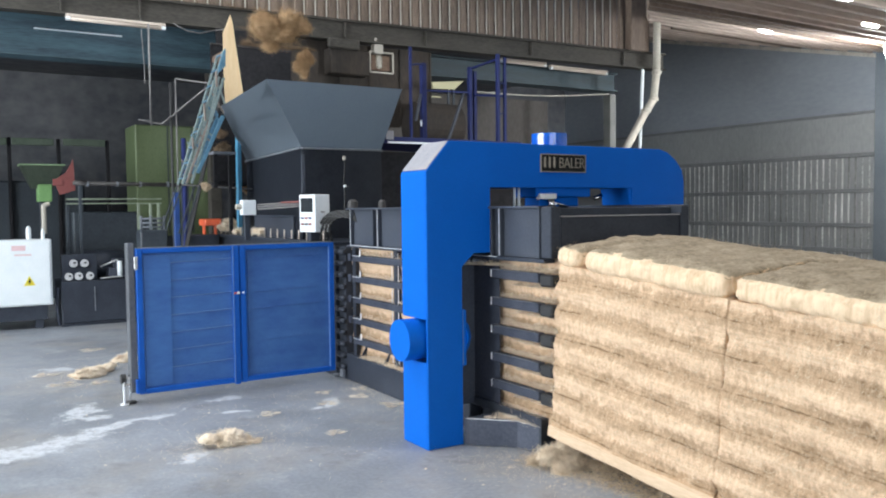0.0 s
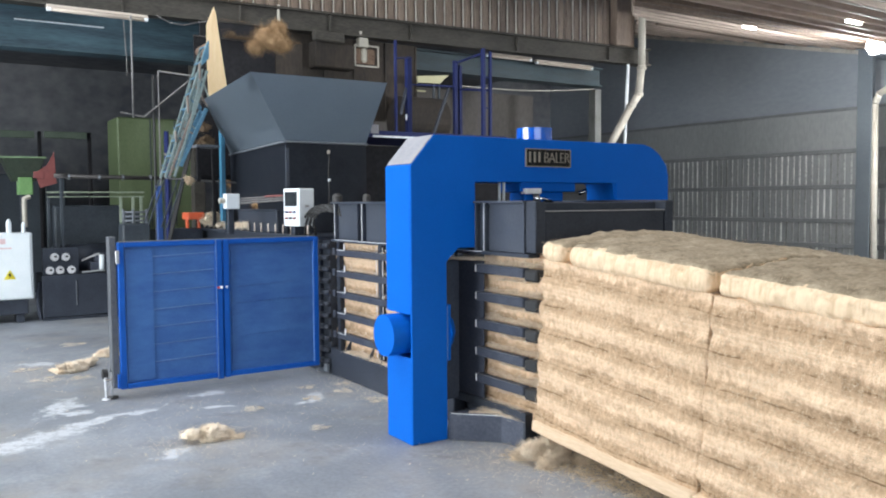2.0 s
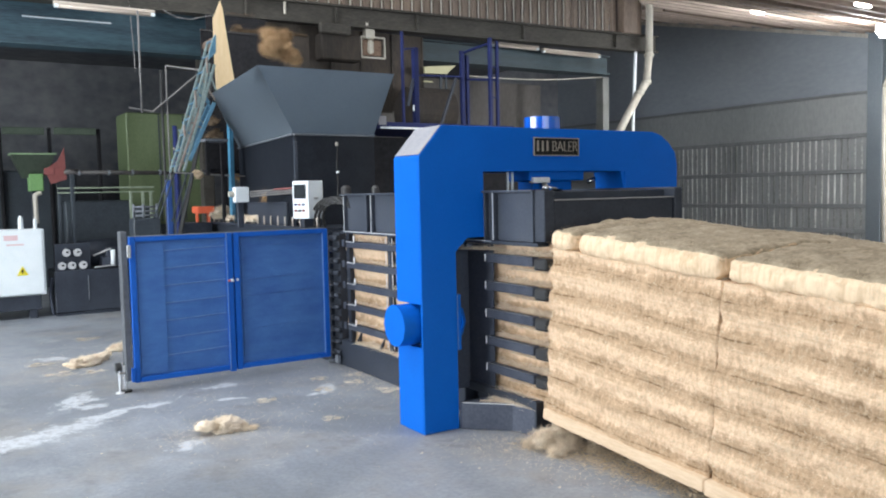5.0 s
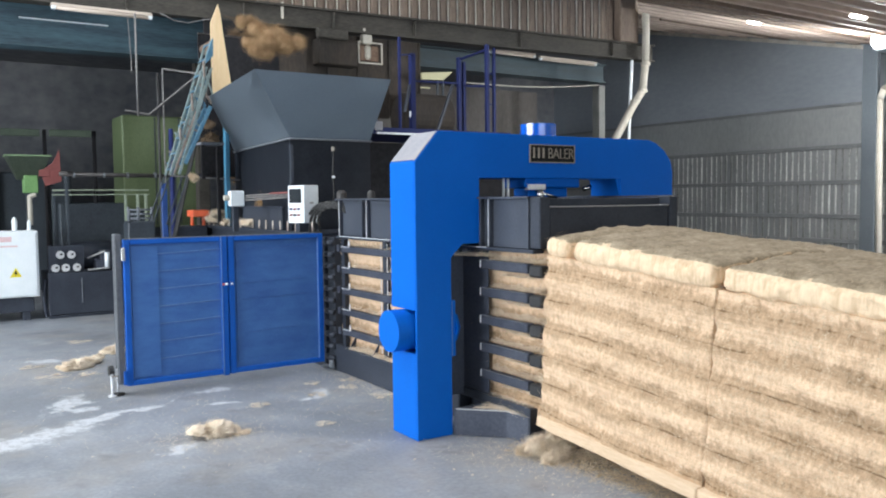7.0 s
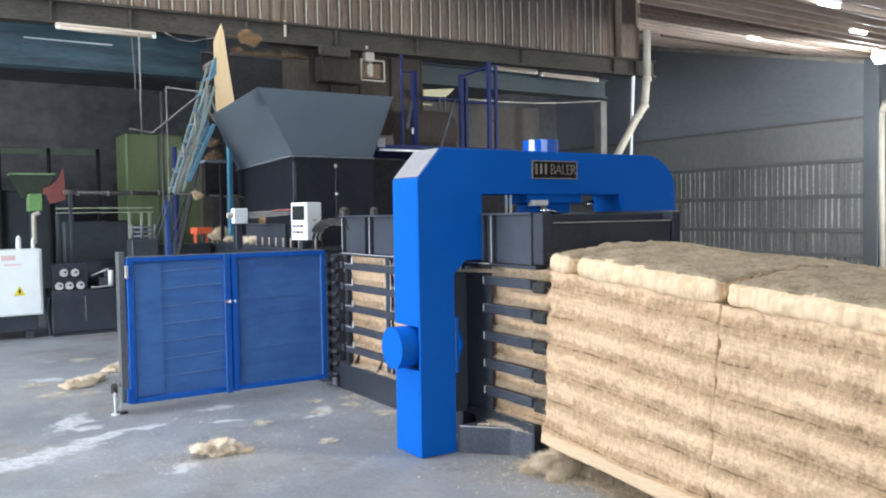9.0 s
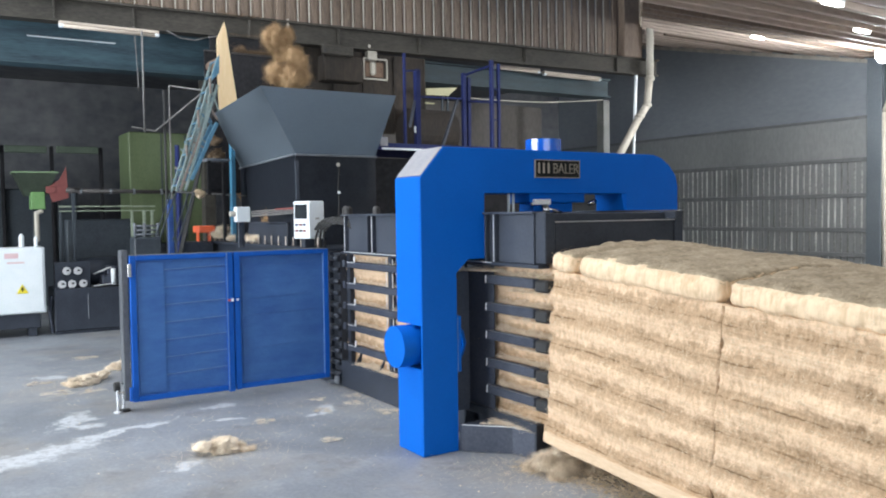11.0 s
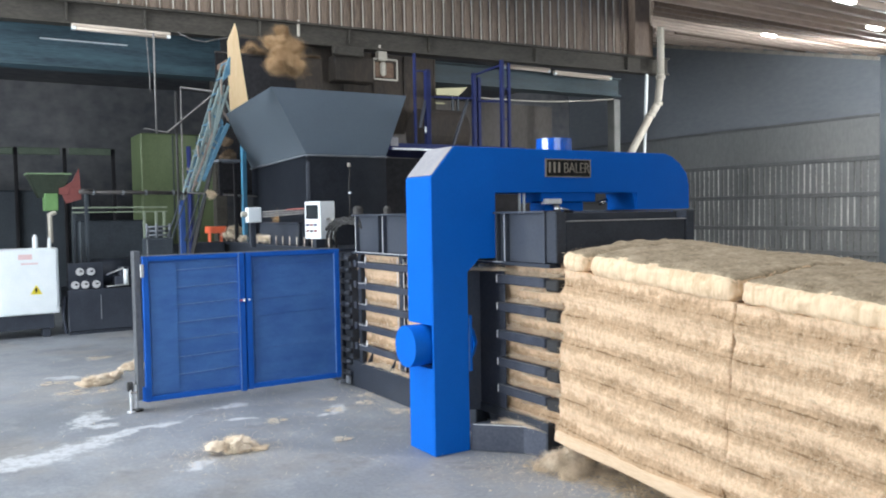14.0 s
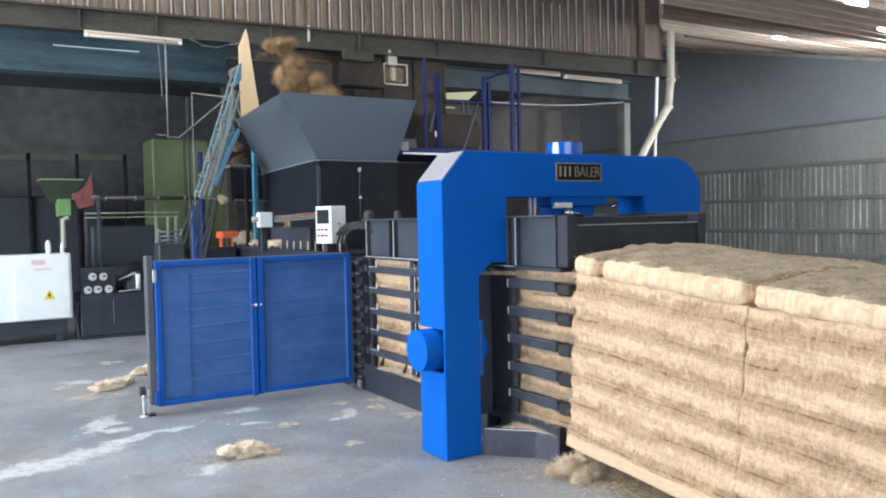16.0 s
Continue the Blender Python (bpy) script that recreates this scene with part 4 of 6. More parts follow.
        part("foot_box", prism(bmesh.new(), [(X(0.285), 0.0), (X(0.285), -0.03), (X(0.53), -0.28), (X(0.585), -0.49), (X(0.66), -0.49), (X(0.66), 0.0)], "z", 0.0, 0.185, 0.004),
             M_FOOT, ch, "dusty slate foot box")
        bm = bmesh.new()
        for a, b in (((0.287, -0.032), (0.53, -0.282)), ((0.53, -0.282), (0.585, -0.488))):
            beam(bm, (X(a[0]), a[1], 0.186), (X(b[0]), b[1], 0.186), 0.006, 0.005, 0)
        part("foot_edge", bm, M_WORN, ch)
        part("foot_end_plate", boxes([bx(0.545, 0.675, -0.515, -0.492, 0.06, 0.245)], 0.004), M_BLACK, ch)
        part("lower_rail", boxes([bx(0.55, 0.68, -0.49, 0.3, 0.186, 0.25)], 0.004), M_BLACK, ch)
    part("cross_beam", boxes([(0.62, W_GANTRY - 0.69, -0.63, -0.55, 1.33, 1.562)], 0.005), M_BLACK, ch)
    part("cross_lip", boxes([(0.62, W_GANTRY - 0.69, -0.64, -0.56, 1.563, 1.570)], 0.001), M_GREY_EDGE, ch, "worn bare steel edge")
    part("top_press_plate", boxes([(0.63, W_GANTRY - 0.63, -0.54, 2.3, 1.40, 1.62)], 0.004), M_BLACK, ch)
    part("bed", boxes([(0.64, W_GANTRY - 0.64, -0.40, 2.55, 0.10, 0.185)], 0.004), M_BLACK, ch)
    # body behind the guard door
    part("feed_box", boxes([(0.50, 1.9, 2.56, 6.4, 0.0, 1.28)], 0.01), M_BLACK, ch)
    part("feed_flange", boxes([(0.44, 1.95, 2.57, 6.4, 1.281, 1.31)], 0.004), M_BLACK, ch)
    for i in range(17):
        y = 2.75 + i * 0.21
        part("tie_bolt", rod(bmesh.new(), (0.47, y, 1.311), (0.47, y, 1.41), 0.008, 8), M_TUBE, ch, smooth=True)
    for i in range(11):
        z = 0.12 + i * 0.11
        part("tie_rod_end", rod(bmesh.new(), (0.52, 2.40, z), (0.52, 2.56, z), 0.028, 10), M_BLACK, ch, smooth=True)
    part("guide_box", boxes([(0.50, 0.575, 3.62, 4.85, 1.311, 1.55)], 0.006), M_BLACK, ch)
    part("guide_lip", boxes([(0.49, 0.575, 3.62, 4.85, 1.551, 1.562)], 0.002), M_CHARCOAL, ch)
    part("end_plate", boxes([(0.535, 1.86, 2.40, 2.55, 0.256, 1.27)], 0.006), M_BLACK, ch)
    part("hinge_arm", boxes([(0.42, 0.56, 2.45, 2.49, 0.03, 0.055), (0.48, 0.51, 2.38, 2.45, 0.03, 0.10)], 0.004), M_SIDE, ch)


def hopper():
    hp = thing("feed_hopper", (1.0, 4.3, 1.31), "slate-grey sheet steel hopper on a black chute", "hopper")
    top = [(-0.03, 2.88, 2.87), (1.43, 2.85, 2.87), (1.5, 5.1, 2.87), (0.20, 5.1, 2.87)]
    low = [(0.51, 3.37, 2.28), (1.456, 3.385, 2.28), (1.5, 5.9, 2.28), (0.79, 5.9, 2.28)]
    a, d, e = Vector(top[0]), Vector(top[3]), Vector(low[0])
    n = (d - a).cross(e - a)
    low[3] = (a.x - (n.y * (5.9 - a.y) + n.z * (2.28 - a.z)) / n.x, 5.9, 2.28)
    bm = hull_faces(bmesh.new(), low, top)
    bmesh.ops.solidify(bm, geom=bm.faces, thickness=0.012)
    part("funnel", bm, M_HOPPER, hp)
    bm = bmesh.new()
    ring = [Vector(p) for p in low]
    for a, b in zip(ring, ring[1:] + ring[:1]):
        beam(bm, a - Vector((0, 0, 0.012)), b - Vector((0, 0, 0.012)), 0.05, 0.02, 0.002)
    part("funnel_flange", bm, M_SIDE, hp, "worn grey flange")
    low2 = [(p.x, p.y, 1.312) for p in ring]
    bm = hull_faces(bmesh.new(), low2, [(p.x, p.y, 2.258) for p in ring])
    bmesh.ops.solidify(bm, geom=bm.faces, thickness=0.01)
    chute = part("chute", bm, M_BLACK, hp, "black chute below the funnel")
    part("corner_angle", boxes([(0.50, 0.54, 3.35, 3.366, 1.8, 2.2)], 0.002), M_CHARCOAL, chute)
    bm = bmesh.new()
    bent(bm, [(0.98, 3.34, 2.2), (0.99, 3.335, 2.1), (0.975, 3.335, 1.95), (0.985, 3.335, 1.75), (0.97, 3.335, 1.55)], 0.008, 6)
    part("cable", bm, M_RUBBER, chute)
    part("switch_box", boxes([(0.965, 0.998, 3.325, 3.346, 2.15, 2.19)], 0.004), M_PIPE, chute)
    part("cable_gland", rod(bmesh.new(), (0.985, 3.335, 1.86), (0.985, 3.335, 1.885), 0.018, 8), M_WHITE, chute)


def platform():
    p = thing("service_platform", (2.4, 4.0, 2.36), "dark blue steel service platform with railing posts", "platform")
    part("deck", boxes([(1.55, 3.5, 3.5, 4.6, 2.36, 2.44)], 0.006), M_BLUE_DARK, p)
    # glare along the deck rim, made as a white strip
    part("deck_edge", boxes([(1.60, 3.3, 3.488, 3.499, 2.362, 2.385)], 0.002), M_WHITE, p, "white strip for the glare on the deck rim")
    part("toe_board", boxes([(1.54, 1.62, 3.47, 3.55, 2.44, 2.51)], 0.004), M_BLUE_DARK, p)
    for (x, y, z, w) in ((1.925, 3.53, 3.47, 0.015), (3.158, 3.53, 3.50, 0.022), (3.262, 3.53, 3.47, 0.018), (2.67, 4.5, 3.50, 0.034), (3.40, 4.5, 3.51, 0.026), (3.48, 4.5, 3.46, 0.022)):
        part("railing_post", boxes([(x - w, x + w, y - w, y + w, 2.441, z)], 0.003), M_BLUE_DARK, p)
    for a, b, w in (((3.158, 3.53, 3.44), (3.43, 4.5, 3.49), 0.026), ((1.925, 3.53, 3.27), (2.67, 4.5, 3.49), 0.02), ((3.262, 3.53, 3.0), (3.48, 4.5, 3.14), 0.024),
                    ((3.158, 3.53, 2.78), (3.262, 3.53, 2.78), 0.016), ((3.158, 3.53, 3.15), (3.262, 3.53, 3.15), 0.016), ((2.67, 4.5, 3.15), (3.40, 4.5, 3.17), 0.022)):
        bm = bmesh.new()
        beam(bm, a, b, w, w)
        part("railing", bm, M_BLUE_DARK, p)
    for a, b in (((3.02, 4.5, 2.45), (3.30, 4.5, 3.15)), ((2.55, 4.5, 2.75), (2.64, 4.5, 3.1))):
        bm = bmesh.new()
        beam(bm, a, b, 0.035, 0.035)
        part("brace", bm, M_BLACK, p)
    # small white block that paints the glints beside the post
    part("clamp", boxes([(2.60, 2.622, 4.45, 4.47, 2.68, 2.76)], 0.006), M_WHITE, p, "white sliver for the glints at the post")
    # black sheet added to darken the space under the deck
    part("back_sheet", boxes([(1.52, 4.8, 4.62, 4.65, 0.0, 2.355)], 0.004), M_SHADE, p, "black sheet put in for the shade under the platform")
    part("toe_plate", boxes([(1.56, 1.66, 3.46, 3.469, 2.40, 2.50)], 0.003), M_PALE, p)
    for x in (1.7, 3.2):
        part("leg", boxes([(x - 0.04, x + 0.04, 4.4, 4.5, 0, 2.36)], 0.004), M_BLUE_DARK, p)
    part("leg", boxes([(2.2, 2.28, 3.6, 3.68, 0, 2.36)], 0.004), M_BLUE_DARK, p)


def guard_door():
    d = thing("guard_door", (-0.45, 2.5, 0.08), "bright blue double-leaf guard door with mesh panels standing open", "door")
    y0, y1 = 2.47, 2.53
    zb, zt = 0.085, 1.315
    part("frame", boxes([(-1.345, -1.295, y0, y1, zb, zt), (0.40, 0.450, y0, y1, zb, zt), (-1.295, -0.53, y0, y1, zt - 0.042, zt), (-0.41, 0.40, y0, y1, zt - 0.042, zt),
                         (-1.295, -0.53, y0, y1, zb, zb + 0.045), (-0.41, 0.40, y0, y1, zb, zb + 0.045)], 0.005), M_BLUE_DOOR, d)
    part("centre_stile", boxes([(-0.53, -0.475, y0 - 0.012, y1, zb - 0.012, zt)], 0.006), M_BLUE_DOOR, d)
    part("centre_stile", boxes([(-0.465, -0.41, y0 - 0.004, y1, zb - 0.004, zt)], 0.006), M_BLUE_DOOR, d)
    for x0, x1, strip in ((-1.295, -0.53, True), (-0.41, 0.40, False)):
        panel = part("mesh_panel", boxes([(x0, x1, 2.498, 2.506, zb + 0.045, zt - 0.042)], 0), M_BLUE_MESH, d, "dusty blue perforated panel")
        for i in (range(1, 8) if strip else (2, 4, 5, 7)):
            z = zb + 0.06 + i * (zt - zb - 0.12) / 7.4
            s = x0 + (0.235 if strip else 0.005)
            bm = bmesh.new()
            rod(bm, (s + (0 if strip else 0.07 * (i % 4)), 2.495, z - 0.008), (x1 - 0.004 - (0 if strip else 0.09 * (i % 3)), 2.495, z + 0.01), 0.0032 if strip else 0.0025, 6)
            part("cross_wire", bm, M_WIRE if strip else M_LINE_SHADOW, panel)
            # the wire's shadow on the panel, drawn as a dark strip below it
            if strip:
                bm = bmesh.new()
                beam(bm, (s, 2.4965, z - 0.022), (x1 - 0.004, 2.4965, z - 0.004), 0.004, 0.011, 0)
                part("wire_gap", bm, M_LINE_SHADOW, panel)
        if strip:
            part("cover_strip", boxes([(x0 + 0.01, x0 + 0.232, 2.487, 2.4965, zb + 0.06, zt - 0.06)], 0.001), M_BLUE_MESH, panel, "smooth blue cover strip")
        if not strip:
            part("handle_rod", boxes([(x0 + 0.02, x0 + 0.032, 2.484, 2.496, zb + 0.1, zt - 0.1)], 0.002), M_BLUE_MESH, panel)
    part("latch_tag", boxes([(-0.530, -0.503, 2.452, 2.4575, 0.882, 0.900)], 0.002), M_TAG, d, "small faded red tag")
    part("latch", boxes([(-0.50, -0.478, 2.44, 2.4575, 0.88, 0.905)], 0.003), M_WHITE, d)
    part("latch", boxes([(-0.448, -0.43, 2.452, 2.4655, 0.882, 0.902)], 0.003), M_WHITE, d)
    part("return_plate", boxes([(-1.405, -1.352, 2.5, 2.62, 0.10, 1.36)], 0.004), M_PLATE, d, "dusty grey side plate")
    part("hinge", boxes([(-1.365, -1.335, 2.45, 2.469, 1.14, 1.25)], 0.004), M_GREY_EDGE, d)
    part("hinge", boxes([(-1.375, -1.345, 2.45, 2.469, 0.10, 0.22)], 0.004), M_BLUE_DOOR, d)
    c = bmesh.new()
    rod(c, (-1.40, 2.58, 0.012), (-1.40, 2.58, 0.25), 0.012, 10)
    part("support_leg", c, M_CHROME, d, "bright steel support leg")
    c = bmesh.new()
    rod(c, (-1.40, 2.58, 0.0), (-1.40, 2.58, 0.014), 0.05, 16)
    part("foot_pad", c, M_RUBBER, d)
    c = bmesh.new()
    rod(c, (-1.475, 2.57, 0.215), (-1.435, 2.57, 0.215), 0.042, 18)
    part("caster", c, M_RUBBER, d)
    c = bmesh.new()
    rod(c, (-1.46, 2.53, 0.17), (-1.37, 2.53, 0.17), 0.01, 8)
    part("caster_axle", c, M_CHROME, d)
    c = bmesh.new()
    rod(c, (-1.455, 2.545, 0.09), (-1.455, 2.545, 0.22), 0.011, 8)
    rod(c, (-1.455, 2.545, 0.0), (-1.455, 2.545, 0.012), 0.035, 14)
    rod(c, (-1.455, 2.545, 0.012), (-1.455, 2.545, 0.095), 0.009, 8)
    rod(c, (-1.36, 2.55, 0.10), (-1.36, 2.55, 0.20), 0.016, 8)
    box(c, -1.42, -1.385, 2.545, 2.555, 0.15, 0.23, 0.003)
    part("caster_bracket", c, M_WORN, d, "bright steel caster bracket")
    part("top_edge", boxes([(-1.343, 0.448, 2.472, 2.528, zt + 0.001, zt + 0.006)], 0), M_SIDE, d, "dusty pale top edge")
    # bright highlights on the frame and stile edges, as pale strips
    part("inner_bead", boxes([(-1.299, -1.294, 2.474, 2.486, zb + 0.045, zt - 0.042), (0.396, 0.401, 2.474, 2.486, zb + 0.045, zt - 0.042), (-0.532, -0.527, 2.452, 2.462, zb, zt)], 0), M_WIRE, d)


def control_box():
    c = thing("control_box", (0.45, 2.85, 1.311), "white control box with a screen and push buttons", "control box")
    body = prism(bmesh.new(), [(0.365, 3.10), (0.435, 2.86), (0.61, 2.90), (0.56, 3.15)], "z", 1.40, 1.775, 0.006)
    shell = part("body", body, M_WHITE, c)
    def face(u0, u1, z0, z1, out, mat, nm):
        a, b = Vector((0.365, 3.10, 0)), Vector((0.435, 2.86, 0))
        n = Vector((-0.24, -0.08, 0)).normalized()
        bm = bmesh.new()
        vs = [a.lerp(b, u0) + n * 0.001, a.lerp(b, u1) + n * 0.001, a.lerp(b, u1) + n * out, a.lerp(b, u0) + n * out]
        prism(bm, [(v.x, v.y) for v in vs], "z", z0, z1)
        part(nm, bm, mat, shell)
    face(0.12, 0.85, 1.60, 1.74, 0.006, M_SCREEN, "screen")
    for i in range(3):
        face(0.15 + 0.24 * i, 0.28 + 0.24 * i, 1.53, 1.55, 0.012, M_RED if i == 1 else M_BLUE_DARK, "button")
        face(0.15 + 0.24 * i, 0.28 + 0.24 * i, 1.47, 1.49, 0.012, M_RED if i != 1 else M_RUBBER, "button")
    part("pedestal", boxes([(0.42, 0.52, 2.95, 3.05, 1.311, 1.40)], 0.004), M_BLACK, c)
    part("handle", boxes([(0.50, 0.54, 2.862, 2.874, 1.59, 1.61)], 0.002), M_GREY_EDGE, shell)
    # hoses to the press
    for i in range(4):
        h = bmesh.new()
        o = 0.05 * i
        pts = [(0.50 + 0.02 * i, 3.0 - 1.6 * o, 1.315), (0.50, 2.93 - 1.6 * o, 1.46), (0.505, 2.74 - 1.4 * o, 1.575 - 0.15 * o), (0.52, 2.45 - o, 1.61 - 0.35 * o), (0.56, 2.2 - o * 0.2, 1.585 - 0.5 * o)]
        pts = [Vector(pts[0])] + [Vector(pts[k]).lerp(Vector(pts[k + 1]), f) for k in range(4) for f in (0.25, 0.75)] + [Vector(pts[-1])]
        bent(h, pts, 0.014, 8)
        solid("hydraulic_hose", h, M_RUBBER, "black rubber hydraulic hose arching to the press", "hose", "hoses at the control box", smooth=True)
    # small white box on an arm with a conduit
    s = thing("junction_box", (0.13, 4.0, 1.55), "small white junction box on a horizontal arm", "junction box")
    part("body", boxes([(0.06, 0.215, 3.95, 4.05, 1.57, 1.735)], 0.008), M_WHITE, s)
    bm = bmesh.new()
    rod(bm, (0.215, 3.98, 1.68), (0.62, 3.34, 1.71), 0.009, 8)
    rod(bm, (0.215, 3.98, 1.655), (0.62, 3.34, 1.69), 0.008, 8)
    rod(bm, (0.215, 3.98, 1.63), (0.62, 3.34, 1.67), 0.008, 8)
    part("conduit", bm, M_POLE, s)
    part("arm", boxes([(0.10, 0.16, 4.0, 4.05, 1.30, 1.57)], 0.003), M_BLACK, s)
    part("red_sleeve", rod(bmesh.new(), (0.40, 3.69, 1.70), (0.53, 3.48, 1.71), 0.012, 8), M_RED, s)
    part("knob", rod(bmesh.new(), (0.0, 3.99, 1.66), (0.06, 3.99, 1.66), 0.03, 10), M_PIPE, s)
    for (x, y, z, r, hgt) in ((0.72, 2.6, 1.636, 0.05, 0.085), (0.78, 2.1, 1.636, 0.035, 0.075)):
        bm = bmesh.new()
        rod(bm, (x, y, z), (x, y, z + hgt * 0.7), r, 16)
        rod(bm, (x, y, z + hgt * 0.7), (x, y, z + hgt), r, 16, r * 0.5)
        solid("cap", bm, M_CAP, "dull grey-brown filler cap on the press top", "cap", "caps on the press", smooth=False)


# ---------------------------------------------------------------- bales
def bale_mesh(seed, w, length, height, r=0.02, rough=1.0, layers=True, ny=64, nz=60, nx=30, run=None):
    """A pressed block, its length along -y from 0, with rounded edges, layered bulges and matted relief."""
    bm = bmesh.new()

    def shape(p):
        x, y, z = p
        q = Vector((min(max(x, r), w - r), min(max(y, r), length - r), min(max(z, r), height - r)))
        d = Vector(p) - q
        if d.length < 1e-6:
            return Vector(p)
        nn = d.normalized()
        s = Vector((x + seed * 7.3, y, z)) if run is None else Vector((x, y + run, z))
        k = 0.016 * noise.noise(s * 2.0) + rough * (0.011 * noise.noise(s * 9.0) + 0.009 * noise.noise(s * 22.0) + 0.006 * noise.noise(s * 50.0))
        if layers:
            k += 0.008 * math.sin(2 * math.pi * (z + 0.10 * noise.noise(s * 1.2)) / 0.178)
            gap = min(y, length - y) / (0.030 + 0.012 * noise.noise(s * 6.0))
            k -= (0.004 + 0.013 * noise.noise(Vector((seed, y, z * 7.0)))) * math.exp(-gap * gap)
        return q + nn * (r + k)

    def sheet(f, na, nb):
        g = [[bm.verts.new(shape(f(i / na, j / nb))) for j in range(nb + 1)] for i in range(na + 1)]
        for i in range(na):
            for j in range(nb):
                bm.faces.new((g[i][j], g[i + 1][j], g[i + 1][j + 1], g[i][j + 1]))
    sheet(lambda a, b: (0, a * length, b * height), ny, nz)
    sheet(lambda a, b: (w, a * length, b * height), ny, nz)
    sheet(lambda a, b: (a * w, b * length, height), nx, ny)
    sheet(lambda a, b: (a * w, b * length, 0), nx, ny)
    sheet(lambda a, b: (a * w, 0, b * height), nx, nz)
    sheet(lambda a, b: (a * w, length, b * height), nx, nz)
    bmesh.ops.remove_doubles(bm, verts=bm.verts, dist=0.0004)
    for v in bm.verts:
        v.co.y = -v.co.y
    return bm


def strands_on(seed, w, length, height, count):
    """Loose fibres that stick out of the side and the top of a bale."""
    rnd = random.Random(seed)
    verts, faces = [], []
    for i in range(count):
        top = rnd.random() < 0.4
        if top:
            a = Vector((rnd.uniform(0.02, w), -rnd.uniform(0.02, length), height + 0.01))
            n = Vector((0, 0, 1))
        else:
            a = Vector((-0.012, -rnd.uniform(0.01, length - 0.01), rnd.uniform(0.02, height)))
            n = Vector((-1, 0, 0))
        s = Vector((rnd.gauss(0, 1), rnd.gauss(0, 1), rnd.gauss(0, 1))).normalized()
        d = (n * rnd.uniform(0.0, 0.35) + s).normalized()
        if d.dot(n) < 0.05:
            d += n * (0.10 - d.dot(n))
        b = a + d * rnd.uniform(0.012, 0.045)
        wd = d.cross(n).normalized() * 0.0011
        k = len(verts)
        verts += [a - wd, a + wd, b]
        faces.append((k, k + 1, k + 2))
    me = bpy.data.meshes.new("loose_fibre")
    me.from_pydata([tuple(v) for v in verts], [], faces)
    me.materials.append(M_FIBRE_MID)
    return me


TILT = 4.4


def bale(at, seed, w, length, height, rolls, label, strand_count, run=0.0):
    """A bale: body, folded top rolls with a darker grey-brown upper side, a smooth bottom layer and a coat of loose
    fibre ends.
    """
    ob = new("bale")
    ob.matrix_world = at
    ob.empty_display_size = 0.1
    tagged(ob, label, "bale", "bales in and behind the press")
    body_h = height - 0.108 if rolls else height
    part("body", bale_mesh(seed, w, length + 0.003, body_h, 0.006, run=run), M_BALE, ob, smooth=True)
    off = length - sum(rolls)
    for k, ln in enumerate(rolls):
        bm = bale_mesh(seed * 10 + k, w + 0.03, ln - 0.006, 0.122, 0.050, 1.0, False, max(16, int(ln * 60)), 12, 64)
        for q in bm.verts:
            e = max(0.0, 1 - min(-q.co.y, ln + q.co.y) / 0.10)
            k = (1 - math.sqrt(max(0.0, 1 - e * e))) * max(0.0, 1 - max(q.co.x, 0) / 0.45)
            q.co.x += 0.085 * k
            q.co.z += k * (0.03 - 0.075 * min(max(q.co.z / 0.122, 0), 1))
        bmesh.ops.translate(bm, verts=bm.verts, vec=(-0.018, -off - 0.005, height - 0.116))
        for q in bm.verts:
            if q.co.z > height - 0.03:
                q.co.z += 0.04 * math.sin(math.pi * min(max(q.co.x / w, 0), 1)) ** 0.7
        roll = part("top_roll", bm, M_BALE_LIP, ob, "pale folded top edge with a darker grey-brown upper side", True)
        roll.data.materials.append(M_BALE_TOP)
        for p in roll.data.polygons:
            if p.normal.z > 0.5 and p.center.x > 0.012 + 0.012 * noise.noise(Vector((0, p.center.y * 9, seed))):
                p.material_index = 1
        off += ln
    if rolls:
        bm = bale_mesh(seed * 10 + 7, w + 0.03, length - 0.002, 0.078, 0.012, 0.10, False, 60, 8, 6)
        bmesh.ops.translate(bm, verts=bm.verts, vec=(-0.030, 0, -0.012))
        part("bottom_layer", bm, M_BALE_BASE, ob, "smooth pale bottom layer", True)
    if strand_count:
        st = new("loose_fibre", strands_on(seed + 20, w, length, height, strand_count))
        st.parent = ob
        tagged(st, "fine fibre ends", kind="stuff")
    return ob


def bales():
    # the run of pressed bales leans down from the channel to the floor
    base = pose(0.50, -0.66, 0.195, TILT, 0, 0)
    words = "pressed block of pale brown coir fibre in matted layers"
    bale(base, 1, 1.36, 1.275, 1.19, (0.245, 1.07), "pressed coir bale sliding out of the channel mouth", 5500)
    bale(base @ Matrix.Translation((0.0, -1.275, -0.004)), 2, 1.36, 1.07, 1.19, (1.07,), words, 5500, 1.275)
    bale(base @ Matrix.Translation((0.0, -2.345, -0.006)), 3, 1.36, 1.07, 1.19, (1.07,), words, 1500, 2.345)
    bale(pose(0.615, 0.42, 0.19), 4, 1.23, 1.07, 1.10, (), "pressed coir fibre block between the channel bars", 2500)
    bale(pose(0.60, 2.38, 0.19), 5, 1.23, 1.95, 1.08, (), "pressed coir fibre block inside the channel", 1500)


